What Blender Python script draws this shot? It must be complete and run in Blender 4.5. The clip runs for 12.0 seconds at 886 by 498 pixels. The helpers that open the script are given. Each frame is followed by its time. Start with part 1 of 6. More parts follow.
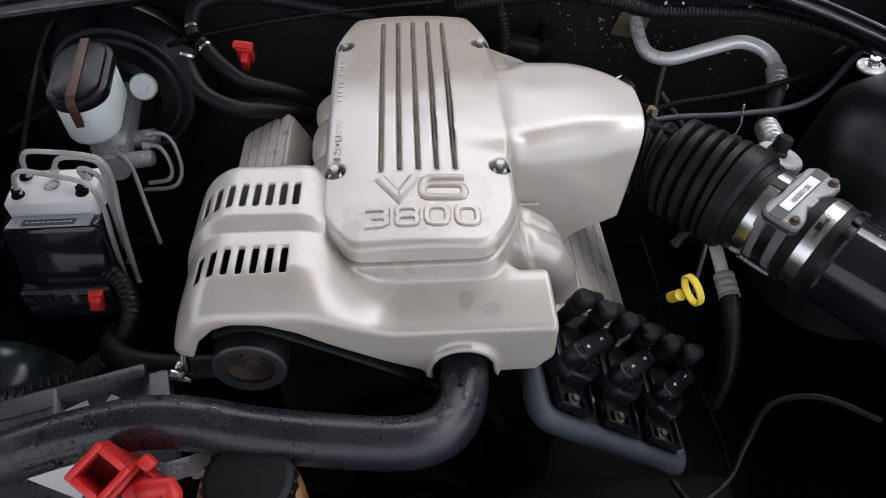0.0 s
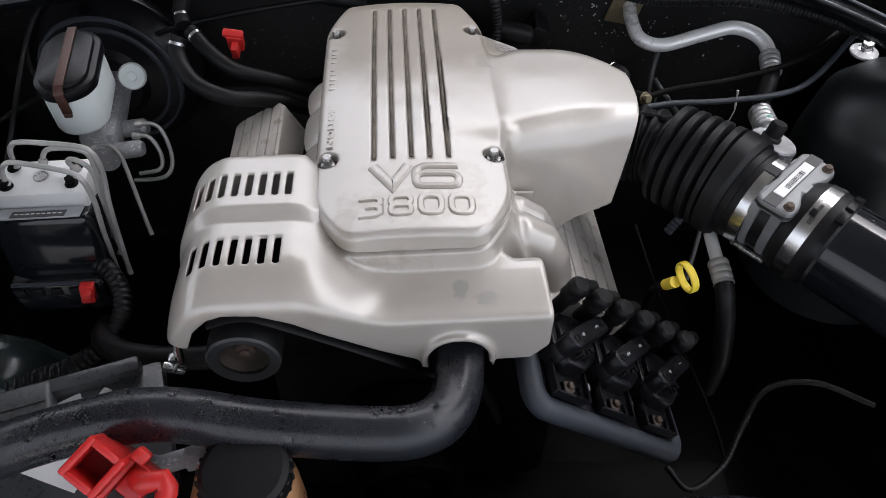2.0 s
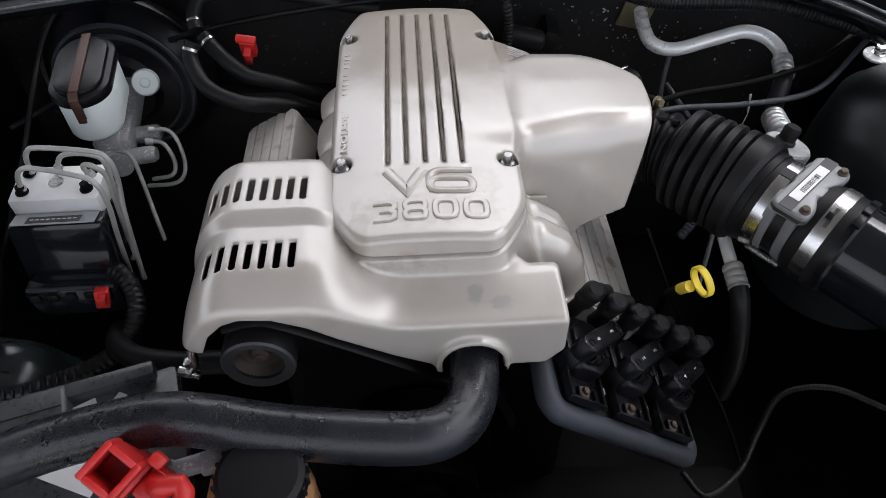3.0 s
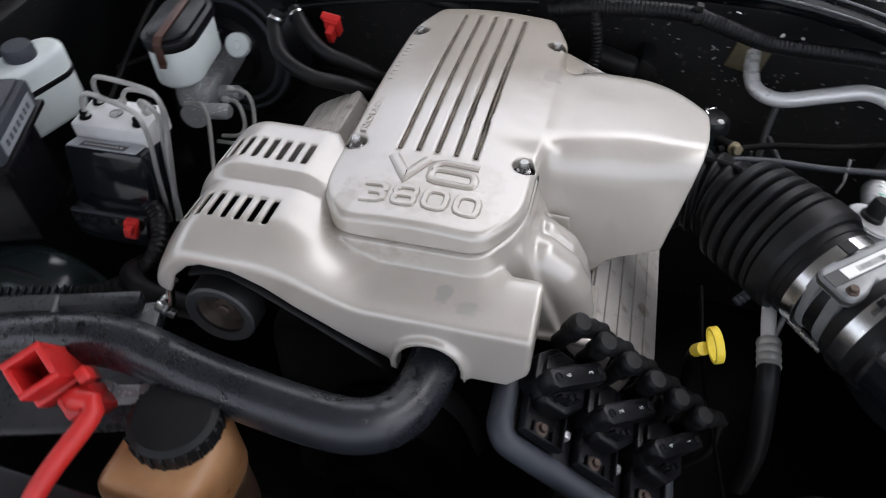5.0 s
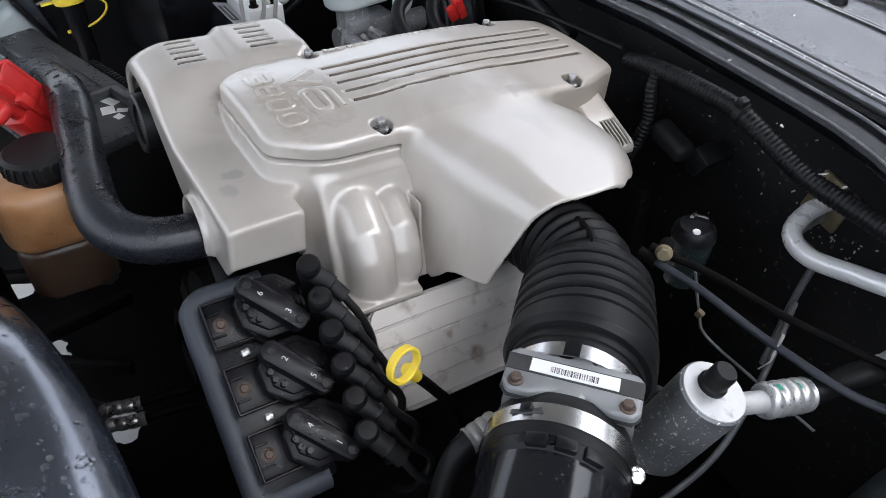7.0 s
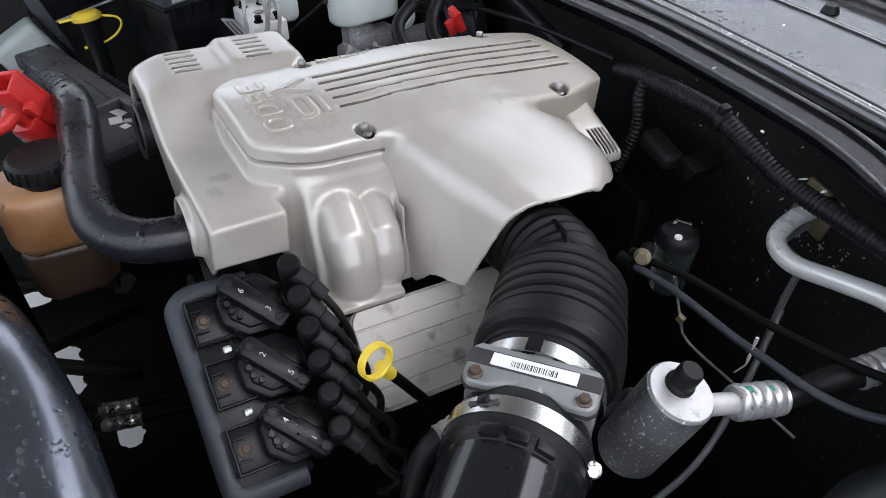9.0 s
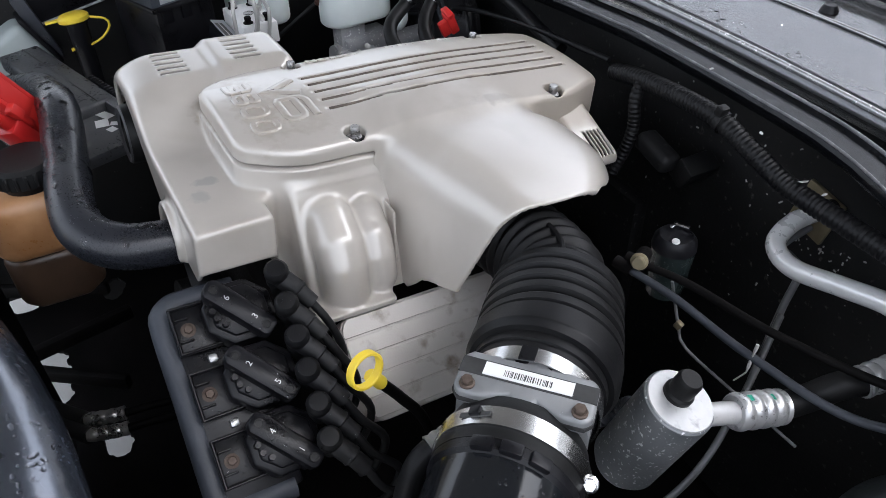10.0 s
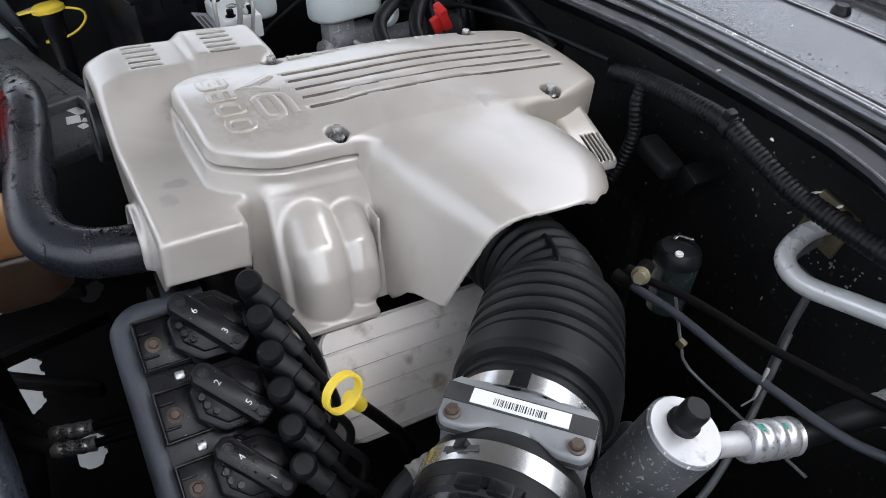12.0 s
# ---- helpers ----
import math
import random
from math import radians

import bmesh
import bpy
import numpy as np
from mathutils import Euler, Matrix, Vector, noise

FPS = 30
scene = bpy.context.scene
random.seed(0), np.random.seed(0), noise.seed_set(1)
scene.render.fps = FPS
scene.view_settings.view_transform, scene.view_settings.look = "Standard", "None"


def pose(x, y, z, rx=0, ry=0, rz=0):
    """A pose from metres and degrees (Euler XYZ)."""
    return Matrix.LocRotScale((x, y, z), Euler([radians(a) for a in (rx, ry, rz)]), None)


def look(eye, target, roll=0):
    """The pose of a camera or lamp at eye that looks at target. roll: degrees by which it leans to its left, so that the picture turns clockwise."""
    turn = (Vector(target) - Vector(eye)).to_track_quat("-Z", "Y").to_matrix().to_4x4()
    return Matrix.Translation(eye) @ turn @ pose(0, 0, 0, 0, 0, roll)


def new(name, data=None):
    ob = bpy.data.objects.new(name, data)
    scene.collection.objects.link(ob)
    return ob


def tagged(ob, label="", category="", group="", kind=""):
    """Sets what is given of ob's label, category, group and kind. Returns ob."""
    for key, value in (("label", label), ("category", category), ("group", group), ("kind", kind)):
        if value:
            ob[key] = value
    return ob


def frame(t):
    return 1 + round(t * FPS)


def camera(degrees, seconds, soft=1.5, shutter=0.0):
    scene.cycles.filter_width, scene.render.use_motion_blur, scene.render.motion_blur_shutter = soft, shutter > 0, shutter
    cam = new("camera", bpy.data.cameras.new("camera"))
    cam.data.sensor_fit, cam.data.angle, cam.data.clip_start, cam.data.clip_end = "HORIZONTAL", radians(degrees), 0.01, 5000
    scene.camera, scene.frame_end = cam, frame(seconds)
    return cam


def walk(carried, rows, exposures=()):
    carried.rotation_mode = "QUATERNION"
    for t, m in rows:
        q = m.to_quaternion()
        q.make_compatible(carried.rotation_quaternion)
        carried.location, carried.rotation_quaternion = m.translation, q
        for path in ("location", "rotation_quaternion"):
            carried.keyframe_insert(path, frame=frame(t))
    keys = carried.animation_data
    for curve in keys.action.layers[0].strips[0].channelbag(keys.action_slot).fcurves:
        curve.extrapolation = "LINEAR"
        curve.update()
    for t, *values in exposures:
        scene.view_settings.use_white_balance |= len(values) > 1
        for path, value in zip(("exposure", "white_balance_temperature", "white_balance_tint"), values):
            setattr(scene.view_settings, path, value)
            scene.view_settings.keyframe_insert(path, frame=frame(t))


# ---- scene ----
cam = camera(62.6, 12.0, soft=0.8, shutter=0.4)
PATH = [
    (0, (0.001, 0.009, 1.496), (0.002, 1.288, -0.042), 0.4),
    (0.5, (0.0, 0.012, 1.488), (0.038, 1.271, -0.066), 1.8),
    (1, (0.004, 0.014, 1.487), (0.03, 1.266, -0.072), 1.1),
    (1.5, (0.0, 0.011, 1.49), (0.019, 1.267, -0.066), 0.5),
    (2, (-0.001, 0.012, 1.493), (0.021, 1.267, -0.065), 0.7),
    (2.5, (-0.009, 0.008, 1.492), (-0.002, 1.278, -0.053), 0.3),
    (4.3, (-0.006, 0.026, 1.486), (0.004, 1.281, -0.071), -0.6),
    (4.5, (0.007, 0.017, 1.478), (-0.005, 1.272, -0.079), 0.1),
    (5, (0.156, 0.031, 1.437), (-0.265, 1.306, -0.045), -1.6),
    (5.5, (0.358, 0.076, 1.417), (-0.417, 1.235, -0.017), -4.5),
    (6, (0.506, 0.106, 1.39), (-0.424, 1.198, -0.004), 1.5),
    (6.5, (0.606, 0.192, 1.377), (-0.571, 1.084, 0.028), 0.2),
    (7, (0.654, 0.317, 1.349), (-0.644, 1.06, 0.022), 0.6),
    (9, (0.7, 0.352, 1.341), (-0.675, 1.04, 0.062), -1.0),
    (9.5, (0.698, 0.357, 1.338), (-0.677, 1.053, 0.063), -1.0),
    (10, (0.688, 0.363, 1.33), (-0.688, 1.063, 0.058), -0.9),
    (10.5, (0.678, 0.37, 1.321), (-0.719, 1.044, 0.058), -1.4),
    (11, (0.664, 0.382, 1.308), (-0.729, 1.057, 0.041), -1.2),
    (11.5, (0.653, 0.389, 1.305), (-0.727, 1.07, 0.028), -1.2),
    (12, (0.65, 0.389, 1.305), (-0.718, 1.105, 0.034), 0.2),
]
EXPOSURE = 1.85
walk(cam, [(t, look(eye, target, roll)) for t, eye, target, roll in PATH],
     [(0.0, EXPOSURE - 0.16, 6300, 13), (4.5, EXPOSURE - 0.16, 6300, 13), (6.0, EXPOSURE + 0.1, 6100, 11), (12.0, EXPOSURE + 0.1, 6100, 11)])

# ---------------------------------------------------------------- light
world = bpy.data.worlds.new("overcast")
scene.world = world
world.use_nodes = True
wn, wl = world.node_tree.nodes, world.node_tree.links
sky = wn.new("ShaderNodeTexSky")
sky.sky_type, sky.sun_disc = "NISHITA", False
sky.sun_elevation, sky.sun_rotation = radians(68), radians(30)
sky.air_density, sky.dust_density, sky.ozone_density = 1.0, 6.0, 0.6
hsv = wn.new("ShaderNodeHueSaturation")
hsv.inputs["Saturation"].default_value = 0.25
wl.new(sky.outputs[0], hsv.inputs["Color"])
wl.new(hsv.outputs[0], wn["Background"].inputs["Color"])
wn["Background"].inputs["Strength"].default_value = 0.15

sun = new("sun", bpy.data.lights.new("sun", "SUN"))
sun.data.energy, sun.data.angle, sun.data.color = 0.20, radians(34), (1.0, 0.985, 0.96)
sun.matrix_world = look((0.187, 0.324, 0.927), (0, 0, 0))


# ---------------------------------------------------------------- materials
def pbr(name, c1, c2, rough, metal=0.0, big=9.0, fine=260.0, bump=0.15, depth=0.0006, spread=0.12, coat=0.0, spec=0.5, speck=None, stain=None):
    """A procedural surface: two colours in broad cloudy patches, fine grain in roughness and relief."""
    m = bpy.data.materials.new(name)
    m.use_nodes = True
    n, l = m.node_tree.nodes, m.node_tree.links
    b = n["Principled BSDF"]
    tc = n.new("ShaderNodeTexCoord")
    n1, n2 = n.new("ShaderNodeTexNoise"), n.new("ShaderNodeTexNoise")
    n1.inputs["Scale"].default_value, n1.inputs["Detail"].default_value = big, 5
    n2.inputs["Scale"].default_value, n2.inputs["Detail"].default_value = fine, 3
    for q in (n1, n2):
        l.new(tc.outputs["Object"], q.inputs["Vector"])
    ramp = n.new("ShaderNodeMapRange")
    ramp.inputs[1].default_value, ramp.inputs[2].default_value = 0.35, 0.68
    l.new(n1.outputs["Fac"], ramp.inputs[0])
    mix = n.new("ShaderNodeMix")
    mix.data_type = "RGBA"
    mix.inputs[6].default_value, mix.inputs[7].default_value = (*c1, 1), (*c2, 1)
    l.new(ramp.outputs[0], mix.inputs[0])
    colour = mix.outputs[2]
    if stain:
        n4 = n.new("ShaderNodeTexNoise")
        n4.inputs["Scale"].default_value, n4.inputs["Detail"].default_value, n4.inputs["Distortion"].default_value = 11, 2, 0.8
        l.new(tc.outputs["Object"], n4.inputs["Vector"])
        r4 = n.new("ShaderNodeMapRange")
        r4.inputs[1].default_value, r4.inputs[2].default_value, r4.inputs[4].default_value = 0.56, 0.86, 0.5
        l.new(n4.outputs["Fac"], r4.inputs[0])
        m4 = n.new("ShaderNodeMix")
        m4.data_type = "RGBA"
        m4.inputs[7].default_value = (*stain, 1)
        l.new(r4.outputs[0], m4.inputs[0])
        l.new(colour, m4.inputs[6])
        colour = m4.outputs[2]
    if speck:
        sc, lo, hi, tint = speck
        n3 = n.new("ShaderNodeTexNoise")
        n3.inputs["Scale"].default_value, n3.inputs["Detail"].default_value = sc, 6
        l.new(tc.outputs["Object"], n3.inputs["Vector"])
        r3 = n.new("ShaderNodeMapRange")
        r3.inputs[1].default_value, r3.inputs[2].default_value = lo, hi
        l.new(n3.outputs["Fac"], r3.inputs[0])
        mx = n.new("ShaderNodeMix")
        mx.data_type = "RGBA"
        mx.inputs[7].default_value = (*tint, 1)
        l.new(r3.outputs[0], mx.inputs[0])
        l.new(colour, mx.inputs[6])
        colour = mx.outputs[2]
    l.new(colour, b.inputs["Base Color"])
    mr = n.new("ShaderNodeMapRange")
    mr.inputs[3].default_value, mr.inputs[4].default_value = max(0.02, rough - spread), min(1.0, rough + spread)
    ad = n.new("ShaderNodeMath")
    ad.operation = "MULTIPLY_ADD"
    ad.inputs[1].default_value = 0.5
    hl = n.new("ShaderNodeMath")
    hl.operation = "MULTIPLY"
    hl.inputs[1].default_value = 0.5
    l.new(n1.outputs["Fac"], hl.inputs[0])
    l.new(n2.outputs["Fac"], ad.inputs[0])
    l.new(hl.outputs[0], ad.inputs[2])
    l.new(ad.outputs[0], mr.inputs[0])
    mr.inputs[1].default_value, mr.inputs[2].default_value = 0.3, 0.7
    l.new(mr.outputs[0], b.inputs["Roughness"])
    b.inputs["Metallic"].default_value = metal
    b.inputs["Coat Weight"].default_value = coat
    b.inputs["Coat Roughness"].default_value = 0.15
    b.inputs["Coat IOR"].default_value = 1.72
    b.inputs["Specular IOR Level"].default_value = spec
    if bump:
        bp = n.new("ShaderNodeBump")
        bp.inputs["Strength"].default_value, bp.inputs["Distance"].default_value = bump, depth
        l.new(n2.outputs["Fac"], bp.inputs["Height"])
        l.new(bp.outputs[0], b.inputs["Normal"])
    return m


M = {}
M["cowl"] = pbr("wet_dark_metallic_paint", (0.30, 0.305, 0.315), (0.38, 0.385, 0.395), 0.14, 0.7, 3, 120, 0.12, 0.0006, 0.07)
M["cover"] = pbr("champagne_paint", (0.49, 0.452, 0.402), (0.55, 0.51, 0.458), 0.36, 0.12, 7, 45, 0.0, 0.0002, 0.05, coat=1.0, stain=(0.36, 0.315, 0.26))


def smudges(m, spots):
    """Irregular dark smudges at given places: centre, half sizes, colour and strength."""
    n, l = m.node_tree.nodes, m.node_tree.links
    b = n["Principled BSDF"]
    old = b.inputs["Base Color"].links[0].from_socket
    tc = n.new("ShaderNodeTexCoord")
    noise = n.new("ShaderNodeTexNoise")
    noise.inputs["Scale"].default_value, noise.inputs["Detail"].default_value = 75, 4
    l.new(tc.outputs["Object"], noise.inputs["Vector"])
    for centre, half, colour, strength in spots:
        mp = n.new("ShaderNodeMapping")
        mp.vector_type = "TEXTURE"
        mp.inputs["Location"].default_value = centre
        mp.inputs["Scale"].default_value = half
        l.new(tc.outputs["Object"], mp.inputs["Vector"])
        ln = n.new("ShaderNodeVectorMath")
        ln.operation = "LENGTH"
        l.new(mp.outputs[0], ln.inputs[0])
        ad = n.new("ShaderNodeMath")
        ad.operation = "MULTIPLY_ADD"
        ad.inputs[1].default_value = 2.2
        l.new(noise.outputs["Fac"], ad.inputs[0])
        l.new(ln.outputs["Value"], ad.inputs[2])
        mr = n.new("ShaderNodeMapRange")
        mr.inputs[1].default_value, mr.inputs[2].default_value = 2.25, 1.75
        mr.inputs[3].default_value, mr.inputs[4].default_value = 0.0, strength
        l.new(ad.outputs[0], mr.inputs[0])
        mx = n.new("ShaderNodeMix")
        mx.data_type = "RGBA"
        mx.inputs[7].default_value = (*colour, 1)
        l.new(mr.outputs[0], mx.inputs[0])
        l.new(old, mx.inputs[6])
        old = mx.outputs[2]
    l.new(old, b.inputs["Base Color"])


def dull_oval(m, centre, half, colour, strength, coat):
    """Tints the paint and takes away its gloss inside an uneven oval."""
    n, l = m.node_tree.nodes, m.node_tree.links
    b = n["Principled BSDF"]
    tc, mp, ln = n.new("ShaderNodeTexCoord"), n.new("ShaderNodeMapping"), n.new("ShaderNodeVectorMath")
    mp.vector_type, ln.operation = "TEXTURE", "LENGTH"
    mp.inputs["Location"].default_value, mp.inputs["Scale"].default_value = centre, half
    noise = n.new("ShaderNodeTexNoise")
    noise.inputs["Scale"].default_value, noise.inputs["Detail"].default_value = 26, 5
    ad, mr, tint, gloss = n.new("ShaderNodeMath"), n.new("ShaderNodeMapRange"), n.new("ShaderNodeMix"), n.new("ShaderNodeMapRange")
    ad.operation = "MULTIPLY_ADD"
    ad.inputs[1].default_value = 0.9
    mr.inputs[1].default_value, mr.inputs[2].default_value = 1.55, 1.20
    tint.data_type = "RGBA"
    tint.inputs[7].default_value = (*colour, 1)
    gloss.inputs[3].default_value, gloss.inputs[4].default_value = 1.0, coat
    share = n.new("ShaderNodeMath")
    share.operation = "MULTIPLY"
    share.inputs[1].default_value = strength
    l.new(tc.outputs["Object"], mp.inputs["Vector"])
    l.new(mp.outputs[0], ln.inputs[0])
    l.new(tc.outputs["Object"], noise.inputs["Vector"])
    l.new(noise.outputs["Fac"], ad.inputs[0])
    l.new(ln.outputs["Value"], ad.inputs[2])
    l.new(ad.outputs[0], mr.inputs[0])
    l.new(mr.outputs[0], share.inputs[0])
    l.new(share.outputs[0], tint.inputs[0])
    l.new(b.inputs["Base Color"].links[0].from_socket, tint.inputs[6])
    l.new(tint.outputs[2], b.inputs["Base Color"])
    l.new(mr.outputs[0], gloss.inputs[0])
    l.new(gloss.outputs[0], b.inputs["Coat Weight"])


GREY, TAN = (0.30, 0.29, 0.28), (0.36, 0.30, 0.23)
smudges(M["cover"], [((0.024, 0.428, 0.912), (0.008, 0.013, 0.02), GREY, 0.5), ((0.052, 0.418, 0.912), (0.014, 0.010, 0.02), GREY, 0.42),
                     ((0.058, 0.752, 0.937), (0.010, 0.026, 0.012), (0.24, 0.22, 0.20), 0.45), ((-0.020, 0.500, 0.958), (0.075, 0.022, 0.03), TAN, 0.45),
                     ((-0.010, 0.545, 0.958), (0.055, 0.030, 0.03), TAN, 0.30), ((-0.055, 0.470, 0.925), (0.055, 0.020, 0.02), TAN, 0.45),
                     ((-0.09, 0.47, 0.945), (0.012, 0.03, 0.03), TAN, 0.45)])
dull_oval(M["cover"], (-0.02, 0.860, 0.92), (0.125, 0.205, 0.085), (0.35, 0.305, 0.25), 0.75, 0.05)
M["rocker"] = pbr("cast_rocker", (0.52, 0.487, 0.45), (0.58, 0.55, 0.51), 0.45, 0.1, 14, 500, 0.25, 0.0004, speck=(40, 0.58, 0.8, (0.20, 0.15, 0.10)))
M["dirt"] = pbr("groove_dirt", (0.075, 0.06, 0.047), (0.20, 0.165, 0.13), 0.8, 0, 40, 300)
M["rubber"] = pbr("hose_rubber", (0.012, 0.013, 0.017), (0.020, 0.022, 0.028), 0.30, 0, 12, 600, 0.2, 0.0003)
M["rubber_dull"] = pbr("dull_rubber", (0.006, 0.006, 0.007), (0.012, 0.012, 0.012), 0.45, 0, 15, 700, 0.25, 0.0003, spec=0.22)
M["plastic"] = pbr("black_plastic", (0.004, 0.004, 0.005), (0.009, 0.009, 0.011), 0.33, 0, 18, 800, 0.2, 0.0002, spec=0.25)
M["pulley_face"] = pbr("worn_black_pulley", (0.028, 0.030, 0.033), (0.048, 0.05, 0.053), 0.5, 0, 30, 400, 0.2, 0.0003)
M["plastic_grey"] = pbr("grey_plastic", (0.026, 0.030, 0.038), (0.044, 0.050, 0.062), 0.55, 0, 16, 500, 0.2, 0.0003)
M["gloss"] = pbr("gloss_black", (0.005, 0.006, 0.008), (0.010, 0.011, 0.013), 0.11, 0, 10, 500, 0.08, 0.0002, 0.06)
M["slate"] = pbr("wet_slate_plastic", (0.065, 0.076, 0.100), (0.105, 0.123, 0.160), 0.22, 0.75, 14, 260, 0.06, 0.0003, 0.08, coat=1.0, spec=0.9)
M["tower"] = pbr("dark_tower_paint", (0.011, 0.014, 0.015), (0.019, 0.023, 0.024), 0.38, 0, 6, 300, 0.1, 0.0003, 0.1)
M["paint"] = pbr("black_body_paint", (0.008, 0.010, 0.012), (0.014, 0.016, 0.018), 0.35, 0, 6, 300, 0.1, 0.0003, 0.12, speck=(90, 0.66, 0.8, (0.10, 0.095, 0.09)))
M["bay"] = pbr("dull_bay_paint", (0.004, 0.0045, 0.005), (0.008, 0.008, 0.008), 0.5, 0, 7, 300, 0.2, 0.0005, spec=0.25, speck=(120, 0.68, 0.82, (0.12, 0.11, 0.10)))
M["firewall"] = pbr("dusty_firewall", (0.006, 0.0062, 0.0065), (0.013, 0.013, 0.0135), 0.5, 0, 9, 240, 0.3, 0.0007, spec=0.25, speck=(110, 0.64, 0.80, (0.11, 0.105, 0.10)))
# Oily metal, also used for dark sheets that stand in for shade.
M["dark"] = pbr("oily_metal_and_shade", (0.002, 0.002, 0.002), (0.006, 0.005, 0.005), 0.6, 0.0, 20, 300, 0.3, 0.001, spec=0.08)
M["alu"] = pbr("cast_aluminium", (0.33, 0.335, 0.345), (0.45, 0.455, 0.46), 0.45, 0.35, 22, 500, 0.25, 0.0004, speck=(210, 0.60, 0.68, (0.75, 0.75, 0.75)))
# Darker than the top plate to paint the can's shaded side; flecks are corrosion.
M["alu_can"] = pbr("shaded_corroded_aluminium", (0.15, 0.16, 0.17), (0.25, 0.26, 0.27), 0.42, 0.35, 14, 500, 0.25, 0.0004, speck=(260, 0.60, 0.66, (0.66, 0.67, 0.68)))
M["alu_plate"] = pbr("brushed_aluminium", (0.42, 0.425, 0.43), (0.56, 0.56, 0.56), 0.42, 0.35, 30, 600, 0.2, 0.0003, speck=(90, 0.60, 0.75, (0.28, 0.28, 0.29)))
M["alu_crimp"] = pbr("crimped_aluminium", (0.46, 0.465, 0.47), (0.62, 0.62, 0.62), 0.34, 0.6, 40, 400, 0.2, 0.0003, speck=(120, 0.58, 0.7, (0.25, 0.25, 0.25)))
M["alu_dark"] = pbr("grey_die_casting", (0.20, 0.205, 0.21), (0.29, 0.295, 0.30), 0.42, 0.3, 22, 500, 0.25, 0.0004)
M["alu_pipe"] = pbr("drawn_aluminium", (0.84, 0.84, 0.83), (0.92, 0.92, 0.91), 0.30, 0.25, 12, 120, 0.0, 0.0003, 0.06, coat=0.8)
M["alu_block"] = pbr("machined_aluminium", (0.70, 0.70, 0.69), (0.82, 0.82, 0.81), 0.40, 0.2, 18, 300, 0.1, 0.0003)
M["steel"] = pbr("bright_steel", (0.62, 0.62, 0.62), (0.75, 0.75, 0.74), 0.24, 1.0, 25, 400, 0.03, 0.0002, 0.04)
M["bolt_steel"] = pbr("dull_bolt_steel", (0.30, 0.295, 0.29), (0.42, 0.41, 0.40), 0.30, 0.8, 60, 400, 0.2, 0.0003)
M["zinc"] = pbr("zinc_line", (0.36, 0.36, 0.34), (0.48, 0.47, 0.45), 0.4, 0.4, 30, 400, 0.2, 0.0003)
M["line_grey"] = pbr("grey_coated_line", (0.12, 0.125, 0.13), (0.18, 0.185, 0.19), 0.4, 0.2, 30, 300, 0.1, 0.0002)
M["rust"] = pbr("rusty_bolt", (0.075, 0.050, 0.038), (0.13, 0.10, 0.08), 0.65, 0.4, 120, 900, 0.4, 0.0004)
M["web_brown"] = pbr("dirty_brown_steel", (0.075, 0.062, 0.052), (0.13, 0.105, 0.088), 0.6, 0.2, 40, 400, 0.3, 0.0004)
M["red"] = pbr("red_plastic", (0.52, 0.018, 0.018), (0.62, 0.03, 0.025), 0.38, 0, 20, 500, 0.15, 0.0003)
M["yellow"] = pbr("yellow_plastic", (0.78, 0.56, 0.03), (0.85, 0.65, 0.06), 0.42, 0, 30, 500, 0.15, 0.0003)
M["sticker_y"] = pbr("yellow_sticker", (0.80, 0.66, 0.02), (0.84, 0.70, 0.05), 0.4, 0, 20, 300, 0.05)
M["print_y"] = pbr("faded_print", (0.46, 0.37, 0.02), (0.52, 0.42, 0.03), 0.5)
M["sticker_w"] = pbr("white_sticker", (0.78, 0.78, 0.77), (0.84, 0.84, 0.83), 0.45, 0, 30, 300, 0.05)
M["ink"] = pbr("black_ink", (0.02, 0.02, 0.02), (0.05, 0.05, 0.05), 0.5, 0, 30, 300, 0.05)
M["white_ink"] = pbr("white_ink", (0.55, 0.55, 0.55), (0.68, 0.68, 0.68), 0.5, 0, 30, 300, 0.05)
M["teal"] = pbr("dark_teal_gloss", (0.016, 0.024, 0.024), (0.026, 0.036, 0.036), 0.22, 0, 10, 300, 0.1)
M["lamp_grey"] = pbr("dusty_lamp_plastic", (0.34, 0.39, 0.385), (0.46, 0.50, 0.49), 0.4)
M["label_grey"] = pbr("label_grey", (0.28, 0.29, 0.31), (0.36, 0.37, 0.39), 0.5)
M["shroud"] = pbr("worn_grey_shroud", (0.040, 0.042, 0.046), (0.070, 0.072, 0.076), 0.33, 0, 18, 200, 0.3, 0.0006, 0.15, speck=(60, 0.60, 0.75, (0.10, 0.10, 0.10)))
M["bottle"] = pbr("milky_bottle", (0.66, 0.72, 0.70), (0.74, 0.79, 0.77), 0.36, 0, 14, 300, 0.1, 0.0003)
M["amber"] = pbr("amber_bottle", (0.34, 0.16, 0.065), (0.54, 0.30, 0.15), 0.36, 0, 14, 300, 0.1, 0.0003)
M["amber_dark"] = pbr("dark_brown_bottle", (0.05, 0.03, 0.02), (0.09, 0.055, 0.035), 0.36, 0, 14, 300, 0.1, 0.0003)
M["brass"] = pbr("dull_gold_zinc", (0.19, 0.16, 0.095), (0.28, 0.24, 0.155), 0.5, 0.5, 40, 400, 0.2, 0.0003)
M["green"] = pbr("green_mark", (0.02, 0.30, 0.20), (0.03, 0.36, 0.25), 0.5)
M["brown"] = pbr("brown_strap", (0.05, 0.022, 0.016), (0.08, 0.035, 0.025), 0.45)
M["flake"] = pbr("pale_flake", (0.30, 0.295, 0.285), (0.52, 0.51, 0.49), 0.7)
